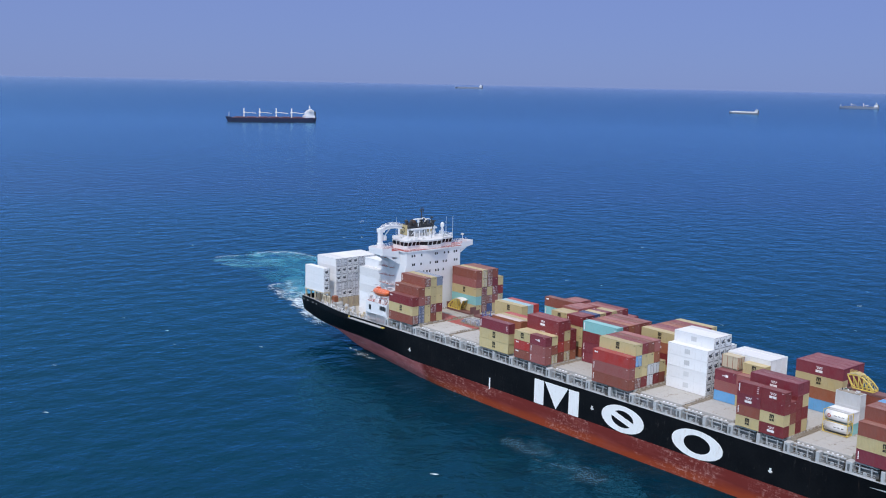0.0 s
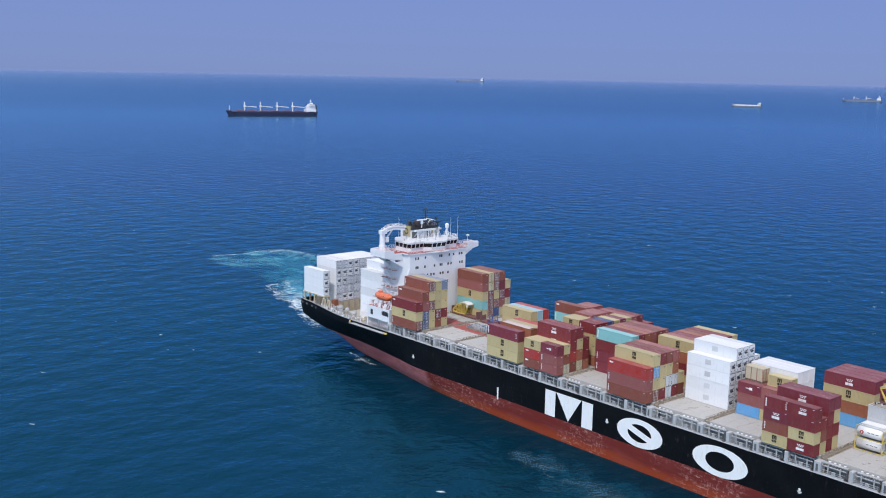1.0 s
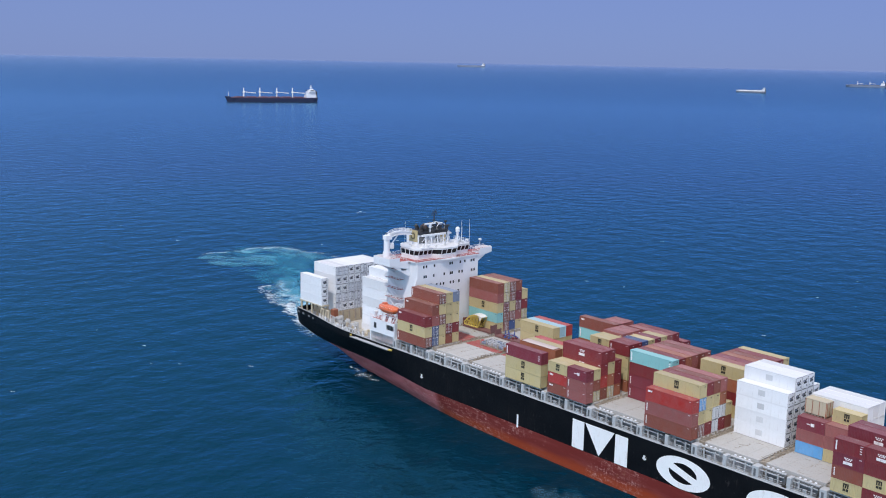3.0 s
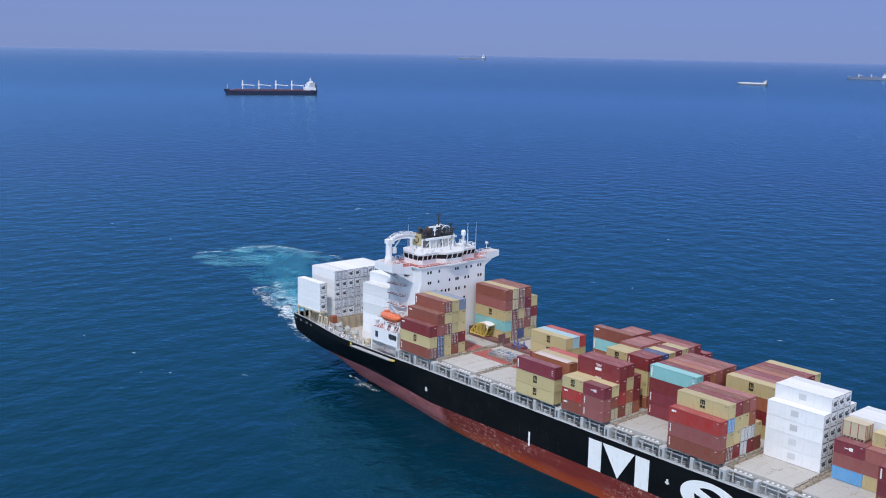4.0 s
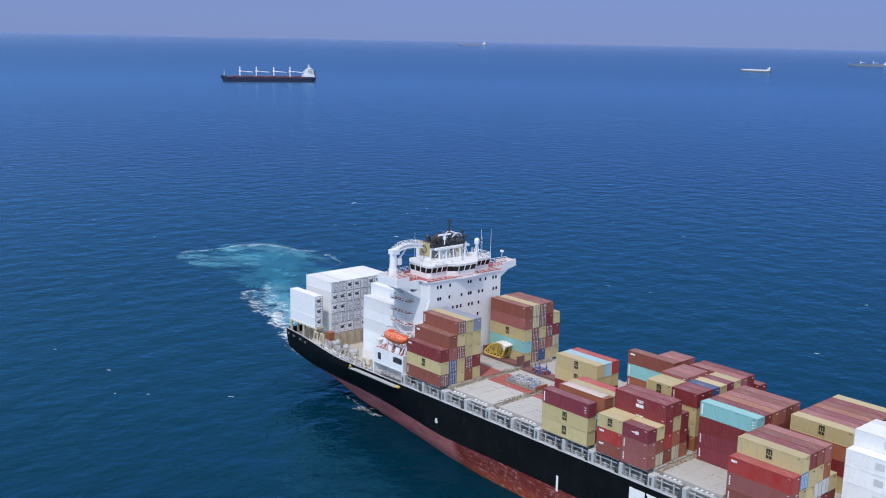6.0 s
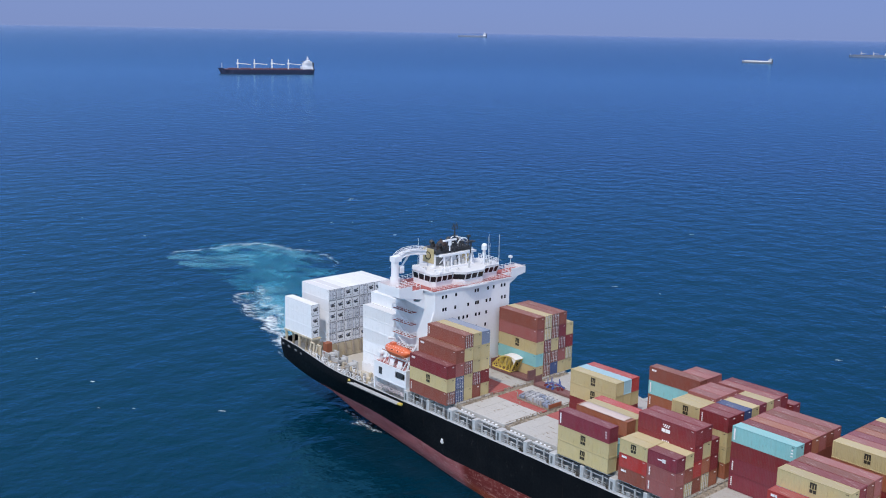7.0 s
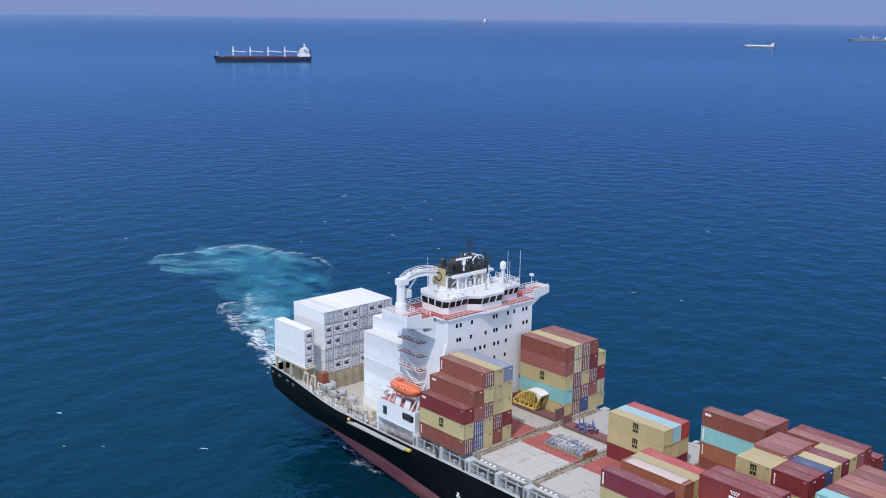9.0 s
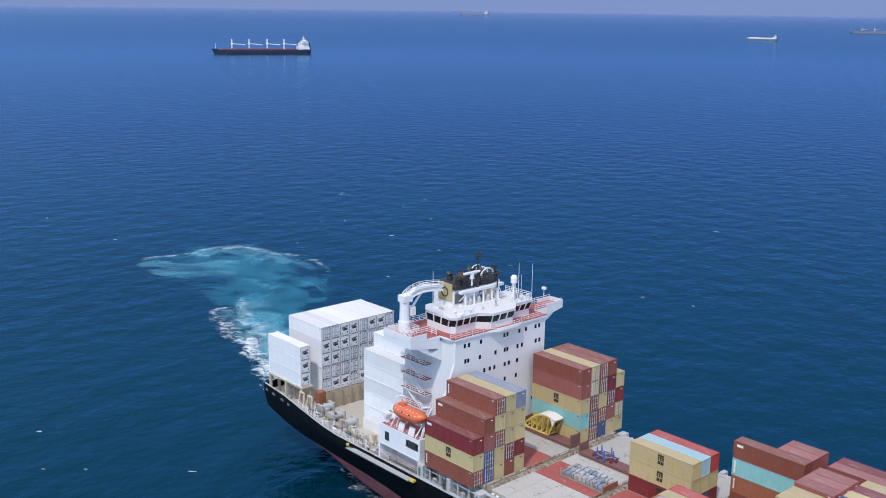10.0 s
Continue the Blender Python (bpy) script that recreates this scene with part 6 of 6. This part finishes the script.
def far_ships():
    # Navy, red and pale paints carry the bluish distance haze in their colour.
    far_navy_haze = paint("far_navy_haze", (0.022, 0.03, 0.075), 0.5, amount=0.2)
    far_red_haze = paint("far_red_haze", (0.11, 0.05, 0.075), 0.6, amount=0.2)
    far_grey = paint("far_grey", (0.16, 0.17, 0.22), 0.6, amount=0.2)
    far_pale_haze = paint("far_pale_haze", (0.20, 0.24, 0.34), 0.6, amount=0.1)
    bulker = far_ship((-1640, 945, 0), 249.4, 195, 31, 8.5, "dark bulk carrier with four white deck cranes at anchor", far_navy_haze, far_red_haze, (0.3, 0.13, -0.05, -0.22))
    coaster = far_ship((-1830, 2995, 0), 192, 90, 14.5, 3.6, "small grey tanker with a white aft house at anchor", far_grey, mark_white, (), "tanker_ship")
    tanker = far_ship((-3292, 3025, 60), 228, 117, 18, 3.7, "hazy blue-grey tanker with a white aft house at anchor", far_pale_haze, far_pale_haze, (), "tanker_ship")
    cargo = far_ship((-1700, 3556, 24), 207, 118, 17, 4.2, "hazy grey cargo ship with deck cranes at anchor", far_pale_haze, far_grey, (0.2, -0.1))
    return bulker, coaster, tanker, cargo


# ---- assembly ----
deck_red_rail = paint("red_rail", (0.76, 0.62, 0.62), 0.5, amount=0.15)
sea()
ship = thing("container_ship")
tagged(ship, "black and red container ship with white deckhouse, slowly under way", "ship")
hull(ship)
hull_marks(ship)
hatches(ship)
side_passage(ship)
lashing_strips(ship)
deckhouse(ship)
monkey_island(ship)
roof_gear(ship)
provision_crane(ship)
lifeboat(ship)
after_deck(ship)
loose_cargo()
place_cargo()
fleet = far_ships()
plume = ribbon("wash_plume", wash_aqua, [(-58, 9, 11), (-95, 20, 15), (-130, 35, 18), (-165, 52, 28), (-198, 60, 34), (-236, 62, 22)], "turquoise churned water behind the stern", 0.05)
haze_near = ribbon("pale_water", wash_pale, [(-56, 6, 9), (-85, 12, 11), (-112, 22, 12), (-135, 30, 11), (-155, 40, 8)], "milky pale water at the stern", 0.07)
haze_far = [ribbon("pale_water", wash_pale, line, "milky pale water in the wash", 0.08 + 0.005 * k) for k, line in enumerate((
    [(-223, 52, 4), (-220, 61, 8), (-216, 69, 9), (-210, 75, 9), (-199, 77, 8), (-190, 79, 7), (-180, 79, 6), (-166, 76, 4)],
    [(-222, 34, 4), (-214, 38, 8), (-208, 46, 10), (-203, 55, 9), (-196, 62, 6)],
    [(-212, 33, 4), (-202, 35, 6), (-195, 40, 7), (-192, 47, 7), (-188, 56, 6)]))]
near_rim = ribbon("wash_rim", wash_white, [(-60, 1, 7), (-78, 3, 7), (-93, 8, 6), (-107, 13, 6), (-116, 15.5, 5), (-123, 15.5, 5), (-132, 18, 5), (-143, 23, 5), (-149, 28, 4), (-148, 34, 3)], "broken white foam along the wash", 0.10, 60)
core = ribbon("wash_streak", wash_lace, [(-62, 9, 9), (-88, 13, 9), (-106, 19, 9), (-120, 22, 9), (-134, 26, 8), (-146, 32, 6), (-160, 42, 4)], "thin white streaks inside the wash", 0.09, 50)
far_rim = ribbon("wash_rim", rim_white, [(-219, 30, 3), (-225, 40, 4.5), (-224, 47, 3.5), (-223, 56, 3.5), (-224.5, 63, 4.5), (-223, 73.5, 6), (-216, 78.5, 6), (-206.5, 80.5, 5), (-198, 84, 4),
                                         (-189, 87, 4), (-179.5, 87.2, 3), (-170.3, 83.4, 3), (-164.3, 77, 2.5), (-168, 71, 2)], "curved white foam edge of the wash", 0.12, 90)
pale_patch = [ribbon("pale_water", dull_patch, [(x - 9, y, 4), (x, y, 7), (x + 9, y + 1, 4)], "faint pale patch on the water beside the hull", 0.05, 12, 4) for x, y in ((76, -34), (96, -36))]
flecks = list(pale_patch)
spots = random.Random(21)
for fx, fy, fw, fl in ((-25, -13.6, 2.2, 9), (-19, -14.6, 1.2, 7), (-31, -12.4, 0.7, 5), (84, -38, 0.5, 4)):
    flecks.append(ribbon("foam_streak", wash_white, [(fx - fl / 2, fy + 0.3, fw), (fx, fy - 0.3, fw * 1.6), (fx + fl / 2, fy + 0.2, fw)], "thin broken foam beside the hull", 0.06, 14, 4))
for k in range(60):
    fx, fy = spots.uniform(-330, 190), spots.uniform(-150, 260)
    if -75 < fx < 250 and -26 < fy < 26 or fx - fy > 190:
        continue
    fl = spots.uniform(0.8, 2.4)
    flecks.append(ribbon("whitecap", fleck_white, [(fx - fl * 0.4, fy - fl * 0.35, 0.3), (fx, fy, spots.uniform(0.35, 0.9)), (fx + fl * 0.5, fy + fl * 0.3, 0.25)], "small breaking whitecap", 0.06, 8, 4))


def lifted(x, y):
    return sea_level(math.hypot(x - MID.x, y - MID.y))


def motions():
    """The ship swings slowly, so the anchored ships slide along the horizon; the wash drifts aft on the water."""
    bulker, coaster, tanker, cargo = fleet
    turn = -1.5
    walk(bulker, [(0.0, pose(-1650, 928, 0, 0, 0, 249.4)), (5.0, pose(-1640, 952, 0, 0, 0, 249.4 + turn / 2)), (10.0, pose(-1622, 972, 0, 0, 0, 249.4 + turn))])
    walk(coaster, [(0.0, pose(-1452, 2378, lifted(-1452, 2378), 0, 0, 192)), (5.0, pose(-1438, 2404, lifted(-1438, 2404), 0, 0, 192 + turn / 2)), (10.0, pose(-1414, 2429, lifted(-1414, 2429), 0, 0, 192 + turn))])
    walk(tanker, [(0.0, pose(-2928, 2630, lifted(-2928, 2630), 0, 0, 228)), (5.0, pose(-2903, 2670, lifted(-2903, 2670), 0, 0, 227)), (10.0, pose(-2861, 2724, lifted(-2861, 2724), 0, 0, 226))])
    walk(cargo, [(0.0, pose(-1373, 2889, lifted(-1373, 2889), 0, 0, 207)), (5.0, pose(-1360, 2905, lifted(-1360, 2905), 0, 0, 206)), (10.0, pose(-1348, 2919, lifted(-1348, 2919), 0, 0, 205))])
    walk(plume, [(0.0, pose(6, -3, 0)), (5.0, pose(0, 0, 0)), (10.0, pose(-6, 3, 0))])
    walk(near_rim, [(0.0, pose(7, -3, 0)), (5.0, pose(0, 0, 0)), (10.0, pose(-8, 3.5, 0))])
    for ob in flecks:
        walk(ob, [(0.0, pose(4, -2, 0)), (10.0, pose(-4, 2, 0))])
    for ob in (haze_near, *haze_far):
        walk(ob, [(0.0, pose(6, -3, 0)), (5.0, pose(0, 0, 0)), (10.0, pose(-6, 3, 0))])
    walk(core, [(0.0, pose(8, -4, 0)), (5.0, pose(0, 0, 0)), (10.0, pose(-8, 4, 0))])
    walk(far_rim, [(0.0, pose(6, -3, 0)), (5.0, pose(0, 0, 0)), (10.0, pose(-6, 3, 0))])


motions()
